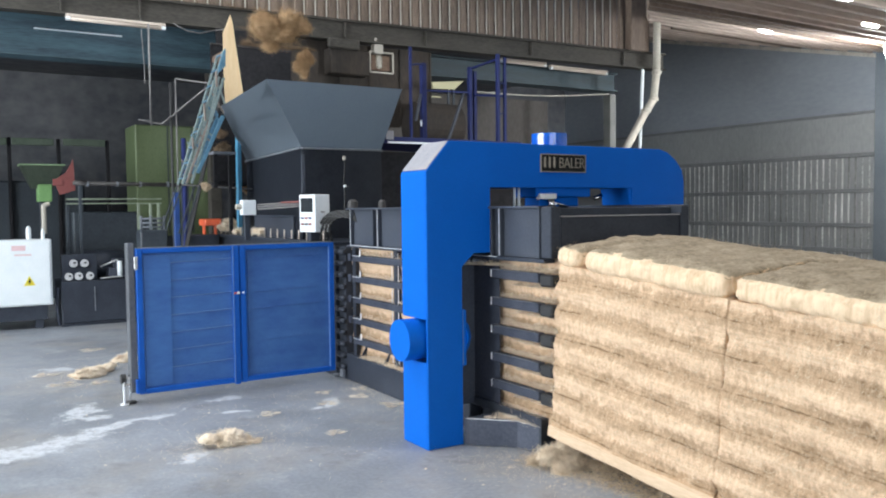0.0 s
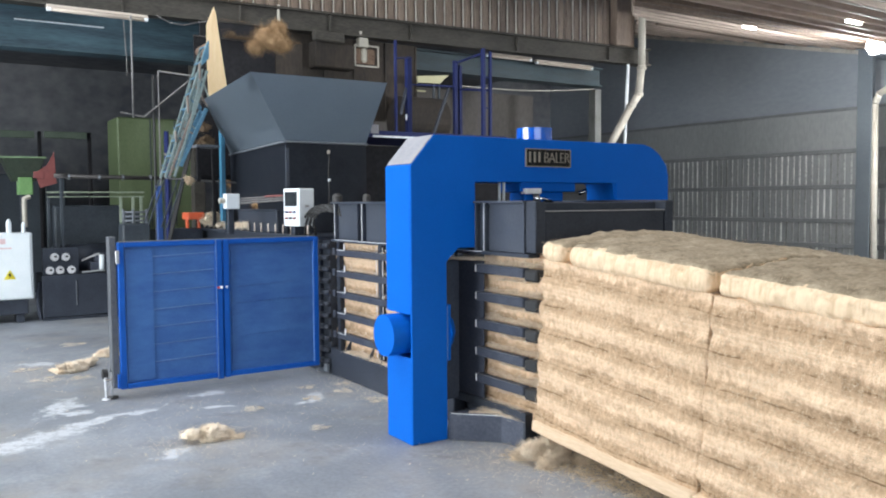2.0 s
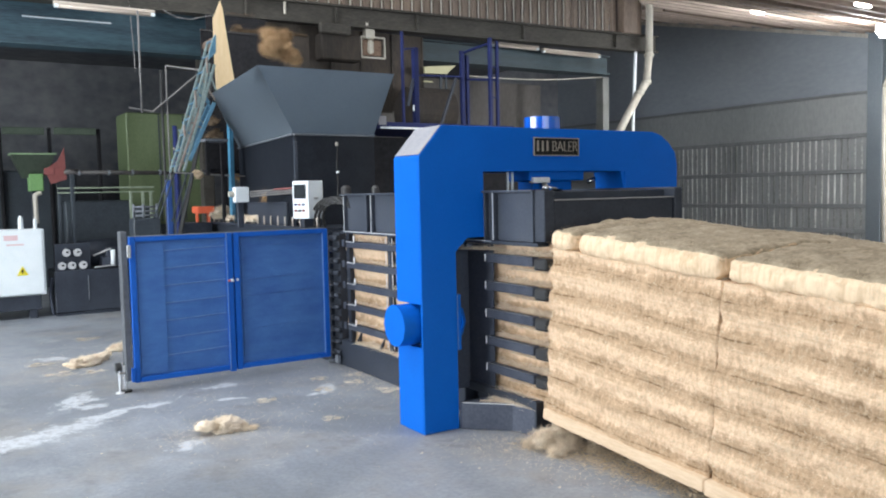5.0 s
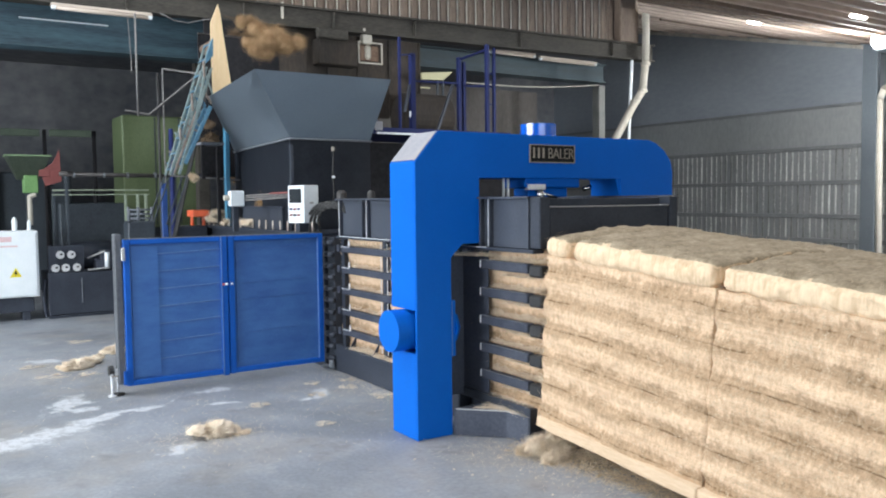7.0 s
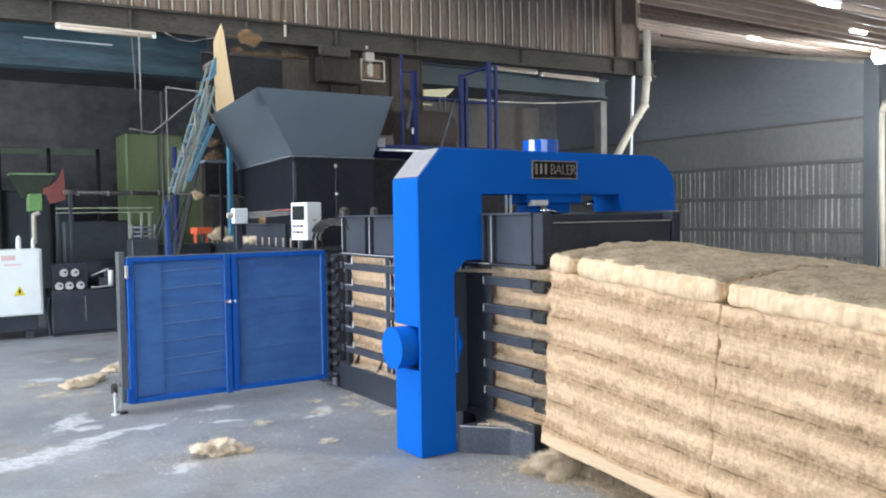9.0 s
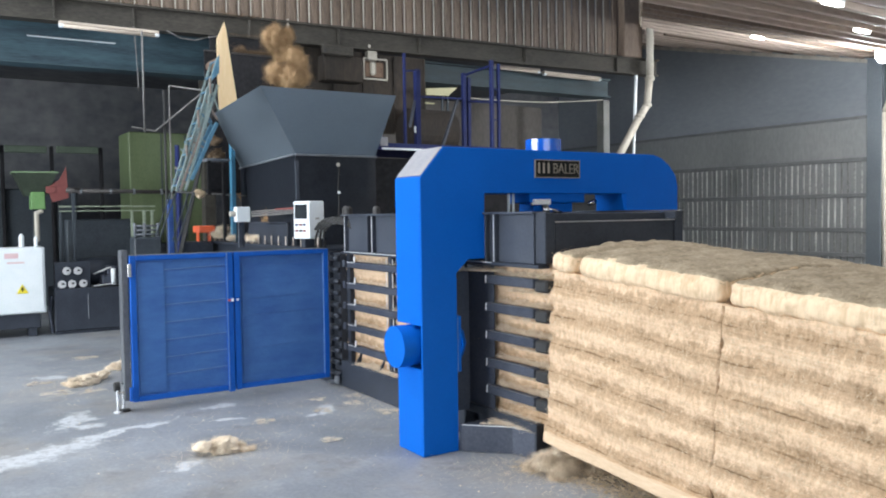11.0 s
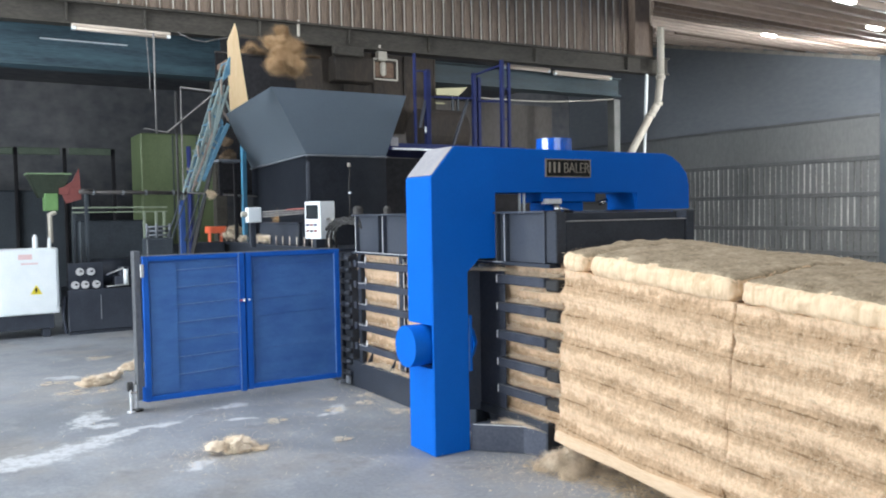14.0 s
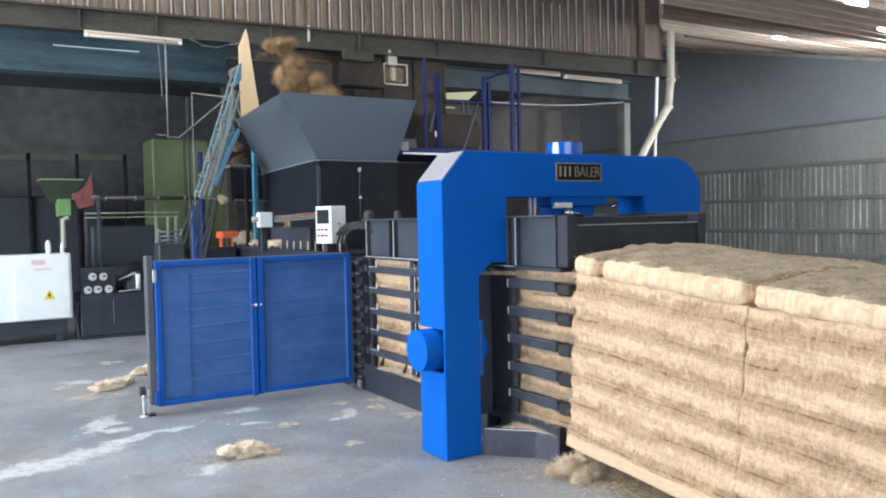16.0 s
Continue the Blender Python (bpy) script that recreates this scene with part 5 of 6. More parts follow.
def loose_fibre():
    spots = ((-1.06, 0.92, 0.18, 1), (0.53, -0.78, 0.19, 2), (0.74, -0.90, 0.13, 3), (-1.50, 3.95, 0.17, 4), (-1.05, 4.6, 0.15, 5),
             (-0.93, 0.88, 0.08, 11), (0.46, -0.62, 0.07, 12), (-1.35, 4.15, 0.14, 13), (-1.62, 4.05, 0.10, 14))
    for x, y, s, k in spots:
        low = k in (2, 3, 12)
        if low:
            me = puff(k, s * 0.95, 1.15, 0.66 if s > 0.12 else 0.4, M_FIBRE, "fibre_clump")
            ob = new("fibre_clump", me)
            bed = -0.30 * s
        else:
            ob = part("fibre_clump", tuft(k, s * (1.05 if s > 0.09 else 0.85), 0.56 if s > 0.12 else 0.26 if s > 0.09 else 0.16, 9 if s > 0.12 else 14, 300, 0.034), M_FIBRE, None, "", True)
            bed = min(v.co.z for v in ob.data.vertices) * 0.45
        for v in ob.data.vertices:
            if v.co.z < bed:
                v.co.z = bed
        ob.location = (x, y, -bed - 0.003)
        tagged(ob, "loose tuft of pale coir fibre on the concrete" if not low else "loose coir fibre heaped beside the bale foot", "fibre clump", "fibre tufts on the floor")
    for x, y, z, s, k in ((0.47, 4.52, 1.35, 0.095, 21), (0.50, 5.85, 1.36, 0.13, 22), (0.53, 5.90, 1.46, 0.10, 23), (0.46, 5.5, 1.33, 0.08, 24)):
        ob = part("fibre_clump", tuft(k, s, 0.7, 6, 160, 0.07), M_FIBRE, None, "", True)
        ob.location = (x, y, z + s * 0.3)
        tagged(ob, "loose tuft of coir fibre caught on the machine top", "fibre clump", "fibre tufts on the machine")


def fibre_drifts():
    """Fibre caught on the bars and ledges and swept up along the foot of the bales."""
    runs = []
    for z in BAR_Z:
        runs.append(((0.60, -0.05, z + 0.002), (0.60, -0.62, z + 0.002), 1700, 0.016, 0.028, 0.045))
        runs.append(((0.588, -0.20, z - 0.10), (0.588, -0.60, z - 0.10), 700, 0.014, 0.040, 0.05))
        runs.append(((0.585, 0.6, z + 0.002), (0.585, 2.1, z + 0.002), 1500, 0.016, 0.024, 0.05))
    strew("bar_fibre", "matted coir fibre caught on the channel bars", runs, M_FIBRE, 5)
    strew("ledge_fibre", "coir fibre dust lying on the foot box and base beam",
          [((0.55, -0.08, 0.187), (0.61, -0.45, 0.187), 4600, 0.035, 0.016, 0.035), ((0.42, -0.08, 0.187), (0.54, -0.20, 0.187), 700, 0.02, 0.004, 0.02), ((0.60, -0.05, 0.252), (0.60, -0.5, 0.252), 900, 0.03, 0.012, 0.035),
           ((0.56, 0.6, 0.257), (0.56, 2.1, 0.257), 5500, 0.022, 0.034, 0.045), ((0.45, 0.25, 1.224), (0.60, -0.1, 1.224), 2400, 0.03, 0.014, 0.04)], M_FIBRE, 6)
    strew("swept_fibre", "grey-brown coir dust drifted under the bales",
          [((0.50, -0.60, 0.003), (0.62, -1.9, 0.003), 5200, 0.07, 0.010, 0.035), ((0.68, -0.62, 0.003), (0.75, -2.0, 0.003), 5200, 0.07, 0.04, 0.05), ((0.45, -0.55, 0.003), (0.62, -0.75, 0.003), 2600, 0.07, 0.035, 0.05)], M_FIBRE_MID, 7)


def trough_fibre():
    """Brown fibre matted along the rim of the trough and caught on the conveyor."""
    strew("rim_fibre", "brown coir fibre matted along the trough rim",
          [((0.78, 6.01, TROUGH + 0.02), (1.45, 6.01, TROUGH + 0.02), 5200, 0.03, 0.045, 0.07), ((1.47, 6.01, TROUGH + 0.045), (1.80, 6.01, TROUGH + 0.045), 1500, 0.03, 0.03, 0.06)], M_FIBRE_BROWN, 11)
    for x, y, z, r, k in ((0.33, 5.4, 2.39, 0.12, 31), (0.27, 5.36, 2.56, 0.10, 32), (0.86, 6.01, TROUGH + 0.07, 0.07, 33)):
        ob = part("fibre_clump", tuft(k, r, 0.9, 7, 120, 0.07), M_FIBRE_BROWN, None, "", True)
        ob.location = (x, y, z)
        tagged(ob, "brown wad of coir caught on the conveyor", "fibre clump", "fibre tufts on the machine")


def floor_scraps():
    """Pale torn scraps of fibre lying flat on the concrete."""
    spots = ((-1.25, 5.6, 0.10), (-1.78, 3.7, 0.10), (-1.5, 3.6, 0.06), (-0.03, 1.60, 0.06), (0.40, 1.25, 0.08), (0.44, 1.95, 0.05), (-0.55, 1.55, 0.06), (0.30, 1.7, 0.06), (-1.9, 4.3, 0.08), (0.1, 2.0, 0.05), (-0.35, 0.75, 0.05))
    runs = []
    for k, (x, y, w) in enumerate(spots):
        for j in range(3):
            ox, oy = w * 0.9 * math.cos(2.1 * j + k), w * 0.8 * math.sin(2.1 * j + k)
            runs.append(((x + ox, y + oy, 0.003), (x + ox + 0.02, y + oy, 0.003), int(2600 * w), w * (0.22 + 0.14 * j), 0.006, 0.028))
    strew("floor_scraps", "pale torn scraps of coir fibre lying on the concrete", runs, M_SCRAP, 8)


def litter():
    """Fine fibre scraps strewn on the concrete along the machine and the bales."""
    rnd = random.Random(3)
    verts, faces = [], []
    zones = ((0.46, -0.9, 0.16, 0.45, 700), (0.45, 1.6, 0.10, 0.5, 900), (-1.08, 0.9, 0.20, 0.16, 700), (-1.45, 4.1, 0.35, 0.45, 900), (-0.4, 1.4, 0.8, 0.7, 700), (0.30, -0.55, 0.2, 0.2, 400), (-0.8, 3.0, 0.9, 1.5, 500))
    for cx, cy, sx, sy, count in zones:
        for i in range(count):
            p = Vector((rnd.gauss(cx, sx), rnd.gauss(cy, sy), 0.004 + 0.01 * rnd.random()))
            a = rnd.uniform(0, math.pi)
            d = Vector((math.cos(a), math.sin(a), rnd.uniform(-0.1, 0.25))) * rnd.uniform(0.012, 0.05)
            w = Vector((-d.y, d.x, 0)).normalized() * 0.0014
            k = len(verts)
            verts += [tuple(p - w), tuple(p + w), tuple(p + d)]
            faces.append((k, k + 1, k + 2))
    for i in range(80):
        cx, cy, sx, sy, count = zones[rnd.randrange(len(zones))]
        p = Vector((rnd.gauss(cx, sx * 1.6), rnd.gauss(cy, sy * 1.6), 0.003))
        r = rnd.uniform(0.004, 0.012)
        k = len(verts)
        ring = [p + Vector((math.cos(a), math.sin(a) * 0.6, 0)) * r * rnd.uniform(0.6, 1.2) for a in (0, 1.3, 2.4, 3.6, 5.0)]
        verts += [tuple(q) for q in ring] + [tuple(p + Vector((0, 0, r * 0.5)))]
        faces += [(k + a, k + (a + 1) % 5, k + 5) for a in range(5)]
    me = bpy.data.meshes.new("fibre_scraps")
    me.from_pydata(verts, [], faces)
    me.materials.append(M_FIBRE)
    tagged(new("fibre_scraps", me), "fine scraps of coir fibre strewn on the concrete", "fibre scraps", kind="stuff")


# ---------------------------------------------------------------- conveyor and background machines
TROUGH = 3.78


def conveyor():
    c = thing("inclined_conveyor", (-0.1, 5.0, 0.0), "light blue lattice conveyor rising to the hopper", "conveyor")
    # two lattice sides: long rails that cross at a small angle, short ties between them
    rails = (((-0.335, 1.93), (0.175, 3.48), 0.020, M_LATTICE), ((-0.235, 1.94), (0.168, 3.17), 0.022, M_LATTICE), ((-0.291, 1.94), (-0.020, 2.66), 0.017, M_PIPE_DIRTY),
             ((-0.165, 2.06), (0.150, 2.73), 0.034, M_SKYBLUE), ((-0.03, 2.60), (0.115, 3.18), 0.018, M_LATTICE))
    ties = (((0.076, 3.17), (0.183, 2.86)), ((0.02, 3.00), (0.165, 2.76)), ((-0.046, 2.85), (0.137, 2.655)), ((-0.13, 2.62), (0.047, 2.47)), ((-0.17, 2.52), (0.02, 2.42)), ((-0.212, 2.435), (-0.049, 2.26)),
            ((-0.284, 2.22), (-0.143, 2.10)), ((-0.31, 2.08), (-0.19, 2.00)))
    for y, dx in ((4.85, 0.0), (5.12, 0.012)):
        for (x0, z0), (x1, z1), wd, mt in rails:
            bm = bmesh.new()
            beam(bm, (x0 + dx, y, z0), (x1 + dx, y, z1), wd, wd + 0.008)
            part("rail", bm, mt, c)
        for i, ((x0, z0), (x1, z1)) in enumerate(ties):
            bm = bmesh.new()
            beam(bm, (x0 + dx, y + 0.012, z0), (x1 + dx, y + 0.012, z1), 0.014 + 0.004 * (i % 2), 0.02)
            part("lattice_bar", bm, (M_LATTICE, M_PIPE_DIRTY, M_SKYBLUE)[(i + (y > 5)) % 3], c)
    for x0, z0, x1, z1 in ((0.073, 3.24, 0.079, 3.06), (-0.072, 2.86, -0.066, 2.66), (-0.216, 2.46, -0.21, 2.33)):
        bm = bmesh.new()
        beam(bm, (x0, 4.835, z0), (x1, 4.835, z1), 0.028, 0.02)
        part("cleat", bm, M_PIPE_DIRTY, c, "dusty pinkish-brown upright cleat")
    for outline in ([(0.04, 2.89), (0.1, 3.05), (0.17, 3.19), (0.19, 3.06), (0.09, 2.82), (0.06, 2.73)], [(-0.11, 2.48), (-0.04, 2.71), (0.02, 2.84), (0.06, 2.77), (-0.05, 2.46), (-0.1, 2.37)], [(-0.24, 2.17), (-0.21, 2.26), (-0.14, 2.37), (-0.1, 2.37), (-0.18, 2.14), (-0.23, 2.11)]):
        part("side_sheet", prism(bmesh.new(), outline, "y", 5.15, 5.158), M_SKYBLUE, c, "light blue side sheet")
    for i in range(9):
        p = Vector((-0.30, 4.862, 2.0)).lerp(Vector((0.165, 4.862, 3.45)), i / 8)
        bm = bmesh.new()
        beam(bm, p, p + Vector((0, 0.25, 0)), 0.018, 0.018)
        part("cross_bar", bm, M_SKYBLUE, c)
    bm = bmesh.new()
    beam(bm, (-0.12, 5.75, 1.0), (0.42, 5.75, 3.2), 0.15, 0.02)
    part("belt", bm, M_RUBBER, c, "dark conveyor belt")
    part("head_drum", rod(bmesh.new(), (0.30, 5.12, 3.5), (0.30, 5.55, 3.5), 0.06, 20), M_RUST, c, smooth=True)
    bm = bmesh.new()
    beam(bm, (-0.25, 5.5, 1.85), (-0.25, 5.5, 0.0), 0.06, 0.06)
    part("leg", bm, M_BLUE_LEG, c)
    bm = bmesh.new()
    beam(bm, (0.568, 5.6, 2.75), (0.562, 5.6, 1.31), 0.086, 0.05)
    part("prop", bm, M_PROP, c, "bright light blue prop")
    for y in (4.87, 5.10):
        for a, b in (((-0.335, y, 1.92), (-0.53, y, 1.40)), ((-0.13, y, 1.92), (-0.33, y, 1.36))):
            bm = bmesh.new()
            beam(bm, a, b, 0.016, 0.016)
            part("tail_bar", bm, M_NAVY, c, "grimy dark conveyor tail bar")
    part("ledge", boxes([(0.15, 0.44, 5.28, 5.52, 2.315, 2.345)], 0.004), M_SIDE, c)
    part("ledge_bracket", boxes([(0.16, 0.20, 5.30, 5.34, 1.9, 2.315), (0.40, 0.44, 5.48, 5.52, 1.32, 2.315)], 0.003), M_SHADE, c)
    part("side_plate", prism(bmesh.new(), [(0.098, 3.22), (0.10, 3.28), (0.125, 3.36), (0.172, 3.50), (0.185, 3.50), (0.178, 3.30)], "y", 4.80, 4.83), M_SKYBLUE, c, "light blue head plate")
    # side board of the conveyor head
    bm = bmesh.new()
    prism(bm, [(0.350, 3.975), (0.378, 3.876), (0.405, 3.643), (0.50, 2.95), (0.505, 2.84), (0.262, 2.84), (0.264, 2.96), (0.256, 3.311), (0.258, 3.754)], "y", 5.118, 5.138)
    solid("plywood_board", bm, M_PLY, "upright pale plywood board beside the hopper", "board")
    # added trough behind the hopper, over whose front wall the fibre tips; its black is shade
    tr = thing("conveyor_trough", (1.1, 6.2, 1.31), "added trough of shade-black sheets that tips fibre into the hopper", "trough")
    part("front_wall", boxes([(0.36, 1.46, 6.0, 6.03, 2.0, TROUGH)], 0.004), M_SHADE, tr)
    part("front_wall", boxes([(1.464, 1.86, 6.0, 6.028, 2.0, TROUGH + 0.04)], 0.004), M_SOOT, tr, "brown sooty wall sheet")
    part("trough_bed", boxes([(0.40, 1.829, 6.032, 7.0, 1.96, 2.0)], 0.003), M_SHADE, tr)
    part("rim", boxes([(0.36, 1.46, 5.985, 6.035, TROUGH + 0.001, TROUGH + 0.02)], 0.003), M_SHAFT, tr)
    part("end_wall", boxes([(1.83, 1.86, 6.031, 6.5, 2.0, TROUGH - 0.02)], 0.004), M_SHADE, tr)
    for x in (0.62, 1.80):
        part("leg", boxes([(x - 0.03, x + 0.03, 6.035, 6.09, 1.31, 2.0)], 0.003), M_SHADE, tr)


def power_pack():
    cab = thing("electric_cabinet", (-1.85, 8.1, 0.0), "white steel electric cabinet with a yellow warning triangle", "cabinet")
    part("body", boxes([(-2.75, -1.38, 7.9, 8.35, 0.33, 1.245)], 0.01), M_WHITE, cab)
    door = part("door", boxes([(-2.1, -1.41, 7.882, 7.899, 0.35, 1.225)], 0.004), M_WHITE, cab)
    bm = bmesh.new()
    prism(bm, [(-1.745, 0.615), (-1.60, 0.615), (-1.672, 0.745)], "y", 7.874, 7.881)
    part("warning_triangle", bm, M_YELLOW, door, "yellow warning triangle")
    bm = bmesh.new()
    prism(bm, [(-1.68, 0.70), (-1.655, 0.70), (-1.668, 0.67), (-1.652, 0.67), (-1.682, 0.63), (-1.675, 0.66), (-1.692, 0.66)], "y", 7.869, 7.8735)
    part("bolt_mark", bm, M_SIGN, door)
    part("label_plate", boxes([(-1.88, -1.71, 7.876, 7.8815, 1.10, 1.17)], 0), M_PINK, door, "faded pink label bars")
    part("label_bar", boxes([(-1.85, -1.64, 7.876, 7.8815, 1.03, 1.05)], 0), M_PINK, door)
    part("plinth", boxes([(-2.7, -1.45, 7.95, 8.3, 0.12, 0.33)], 0.01), M_BLACK, cab)
    for x in (-2.6, -1.55):
        part("foot", boxes([(x - 0.05, x + 0.05, 7.98, 8.25, 0, 0.12)], 0.004), M_BLACK, cab)
    for x, h, r in ((-1.65, 0.19, 0.035), (-1.47, 0.15, 0.025)):
        b = bmesh.new()
        rod(b, (x, 8.05, 1.246), (x, 8.05, 1.246 + h * 0.75), r, 16)
        rod(b, (x, 8.05, 1.246 + h * 0.75), (x, 8.05, 1.246 + h), r, 16, r * 0.35)
        solid("spray_bottle", b, M_WHITE, "white plastic bottle on the electric cabinet", "bottle", "bottles on the cabinet")
    pk = thing("hydraulic_power_pack", (-0.85, 8.2, 0.0), "black hydraulic power pack with pressure gauges", "power pack")
    part("tank", boxes([(-1.27, -0.2, 7.95, 8.7, 0.03, 0.64)], 0.015), M_BLACK, pk)
    part("skid", boxes([(-1.27, -0.2, 7.92, 8.72, 0.0, 0.03)], 0.0), M_BLACK, pk)
    part("gauge_panel", boxes([(-1.25, -0.78, 8.0, 8.05, 0.64, 1.02)], 0.006), M_BLACK, pk)
    for x, z in ((-1.1, 0.892), (-0.955, 0.888), (-1.165, 0.705), (-1.035, 0.705), (-0.887, 0.705)):
        g = part("pressure_gauge", rod(bmesh.new(), (x, 7.955, z), (x, 7.999, z), 0.064, 24), M_BLACK, pk, "round white-faced gauge")
        part("dial", rod(bmesh.new(), (x, 7.949, z), (x, 7.9545, z), 0.055, 24), M_GAUGE, g)
        part("needle", boxes([(x - 0.004, x + 0.03, 7.945, 7.9485, z - 0.004, z + 0.02)], 0), M_SIGN, g)
    part("valve_block", boxes([(-0.62, -0.36, 8.0, 8.3, 0.66, 0.80), (-0.55, -0.4, 8.02, 8.2, 0.80, 0.93)], 0.01), M_DUSTY, pk)
    bm = bmesh.new()
    rod(bm, (-0.47, 8.0, 0.66), (-0.47, 8.0, 0.90), 0.035, 12)
    part("filter", bm, M_WHITE, pk, "white filter cartridge", True)
    bm = bmesh.new()
    rod(bm, (-0.75, 7.94, 0.66), (-0.46, 7.94, 0.68), 0.012, 8)
    rod(bm, (-0.72, 8.1, 0.82), (-0.5, 8.0, 0.92), 0.014, 8)
    part("pipe", bm, M_GREY_EDGE, pk)
    bm = bmesh.new()
    bent(bm, [(-1.3, 8.0, 0.55), (-1.33, 7.98, 0.3), (-1.30, 7.98, 0.02)], 0.02, 8)
    part("drain_hose", bm, M_DUSTY, pk)
    part("level_glass", rod(bmesh.new(), (-0.83, 7.94, 0.2), (-0.83, 7.94, 0.55), 0.006, 6), M_SIDE, pk)
    part("motor", rod(bmesh.new(), (-0.95, 8.4, 0.85), (-0.35, 8.4, 0.85), 0.2, 24), M_BLACK, pk, smooth=True)


def background():
    gm = thing("green_machine", (0.7, 9.8, 0.0), "tall green sheet metal machine housing in the dark", "machine")
    part("housing", boxes([(0.10, 1.35, 9.5, 10.3, 1.2, 3.06)], 0.02), M_GREEN, gm)
    part("base", boxes([(0.14, 1.3, 9.55, 10.25, 0, 1.2)], 0.01), M_NAVY, gm)
    for x in (0.62, 1.02):
        part("seam", boxes([(x - 0.009, x + 0.009, 9.492, 9.499, 1.25, 3.04)], 0), M_NAVY, gm)
    fm = thing("far_machine", (-2.0, 12.2, 0.0), "dim machine frame with green panels in the dark", "machine")
    part("body", boxes([(-4.6, -0.3, 12.2, 13.0, 0.0, 2.2)], 0.03), M_NAVY, fm)
    for x in (-3.6, -2.3, -1.56, -0.74, 0.12):
        part("upright", boxes([(x - 0.03, x + 0.03, 12.1, 12.19, 0, 2.99)], 0.01), M_SHADE, fm)
    for x0, x1, z0 in ((-3.5, -2.4, 2.83), (-1.52, -0.83, 2.85), (-0.67, 0.06, 2.86), (-2.3, -1.6, 2.84)):
        part("panel", boxes([(x0, x1, 12.02, 12.09, z0, z0 + 0.13)], 0.01), M_GREEN_DIM, fm, "dim green panel")
    gh = thing("green_feeder", (-1.3, 9.1, 1.0), "small green feeder funnel with a red guard", "feeder")
    bm = hull_faces(bmesh.new(), [(-1.50, 8.95, 1.98), (-1.20, 8.95, 1.98), (-1.2, 9.2, 1.98), (-1.5, 9.2, 1.98)], [(-1.65, 8.85, 2.34), (-1.06, 8.85, 2.34), (-1.06, 9.3, 2.34), (-1.65, 9.3, 2.34)])
    bmesh.ops.solidify(bm, geom=bm.faces, thickness=0.01)
    part("funnel", bm, M_GREEN_DIM, gh)
    part("funnel_rim", boxes([(-1.66, -1.05, 8.835, 8.849, 2.32, 2.345), (-1.66, -1.65, 8.85, 9.3, 2.32, 2.345)], 0), M_GREEN_PALE, gh, "pale green rim")
    part("neck", boxes([(-1.43, -1.24, 8.86, 9.15, 1.78, 2.04)], 0.01), M_GREEN_BRIGHT, gh, "bright green neck")
    part("guard", prism(bmesh.new(), [(-0.95, 2.42), (-0.93, 1.95), (-1.15, 1.88), (-1.22, 2.10), (-1.05, 2.22)], "y", 8.78, 8.80), M_RED, gh, "red triangular guard")
    part("guard_tip", boxes([(-1.24, -1.10, 8.76, 8.775, 2.02, 2.12)], 0.004), M_RED, gh)
    part("stand", boxes([(-1.40, -1.34, 9.0, 9.06, 0, 1.78), (-1.05, -1.0, 9.0, 9.06, 0, 1.9)], 0.004), M_NAVY, gh)
    part("white_pipe", bent(bmesh.new(), [(-1.36, 8.9, 1.3), (-1.36, 8.9, 1.72), (-1.28, 8.9, 1.76)], 0.035, 10), M_PIPE, gh)
    tb = thing("pale_green_frame", (-0.4, 8.6, 0.0), "pale green steel table frame among dark machines", "frame")
    part("top_rail", boxes([(-1.1, 0.27, 8.5, 8.54, 1.80, 1.825)], 0.004), M_FRAME, tb)
    part("lower_rail", boxes([(-1.1, 0.27, 8.5, 8.54, 1.735, 1.755)], 0.004), M_FRAME, tb)
    for x in (-0.08, 0.1, 0.22):
        part("leg", boxes([(x - 0.02, x + 0.02, 8.5, 8.54, 0, 1.735)], 0.004), M_FRAME, tb)
    part("leg", boxes([(-1.1, -1.06, 8.5, 8.54, 0, 1.735)], 0.004), M_NAVY, tb)
    part("shaft_bearing", boxes([(-0.97, -0.93, 8.17, 8.23, 0, 2.01)], 0.004), M_NAVY, tb)
    part("shaft_bearing", boxes([(0.5, 0.6, 8.15, 8.25, 0, 2.0)], 0.004), M_NAVY, tb)
    part("shelf", boxes([(0.0, 0.25, 8.55, 9.0, 1.2, 1.5)], 0.01), M_NAVY, tb)
    bm = bmesh.new()
    rod(bm, (-1.04, 8.2, 2.04), (0.62, 8.2, 2.02), 0.03, 12)
    rod(bm, (-1.02, 8.2, 2.05), (-0.85, 8.2, 2.05), 0.034, 12)
    solid("drive_shaft", bm, M_SHAFT, "dark rusty horizontal shaft", "shaft", smooth=True)
    for (x, y, z0, z1, r, mt, lb) in ((-0.165, 6.0, 1.2, 3.24, 0.017, M_RUBBER, "dark upright pole behind the guard door"), (-0.10, 6.0, 1.2, 3.30, 0.010, M_POLE, "thin grey upright pole behind the guard door"),
                                      (-0.41, 6.0, 2.70, 3.95, 0.012, M_POLE, "thin grey pipe hanging beside the poles"), (-0.02, 6.0, 1.2, 2.55, 0.03, M_BLUE_DARK, "dark blue upright post")):
        b = bmesh.new()
        rod(b, (x, y, 0 if z0 < 2 else z0), (x, y, z1), r, 10)
        solid("pole", b, mt, lb, "pole", "poles behind the guard door", smooth=True)
    b = bmesh.new()
    rod(b, (-0.10, 6.0, 3.30), (0.30, 5.8, 3.24), 0.012, 6)
    rod(b, (0.30, 5.8, 3.24), (-0.28, 6.0, 2.72), 0.012, 6)
    rod(b, (-0.28, 6.0, 2.72), (-0.56, 6.0, 2.76), 0.012, 6)
    solid("bracing_pipe", b, M_POLE, "thin bracing pipes between the poles", "pipe")
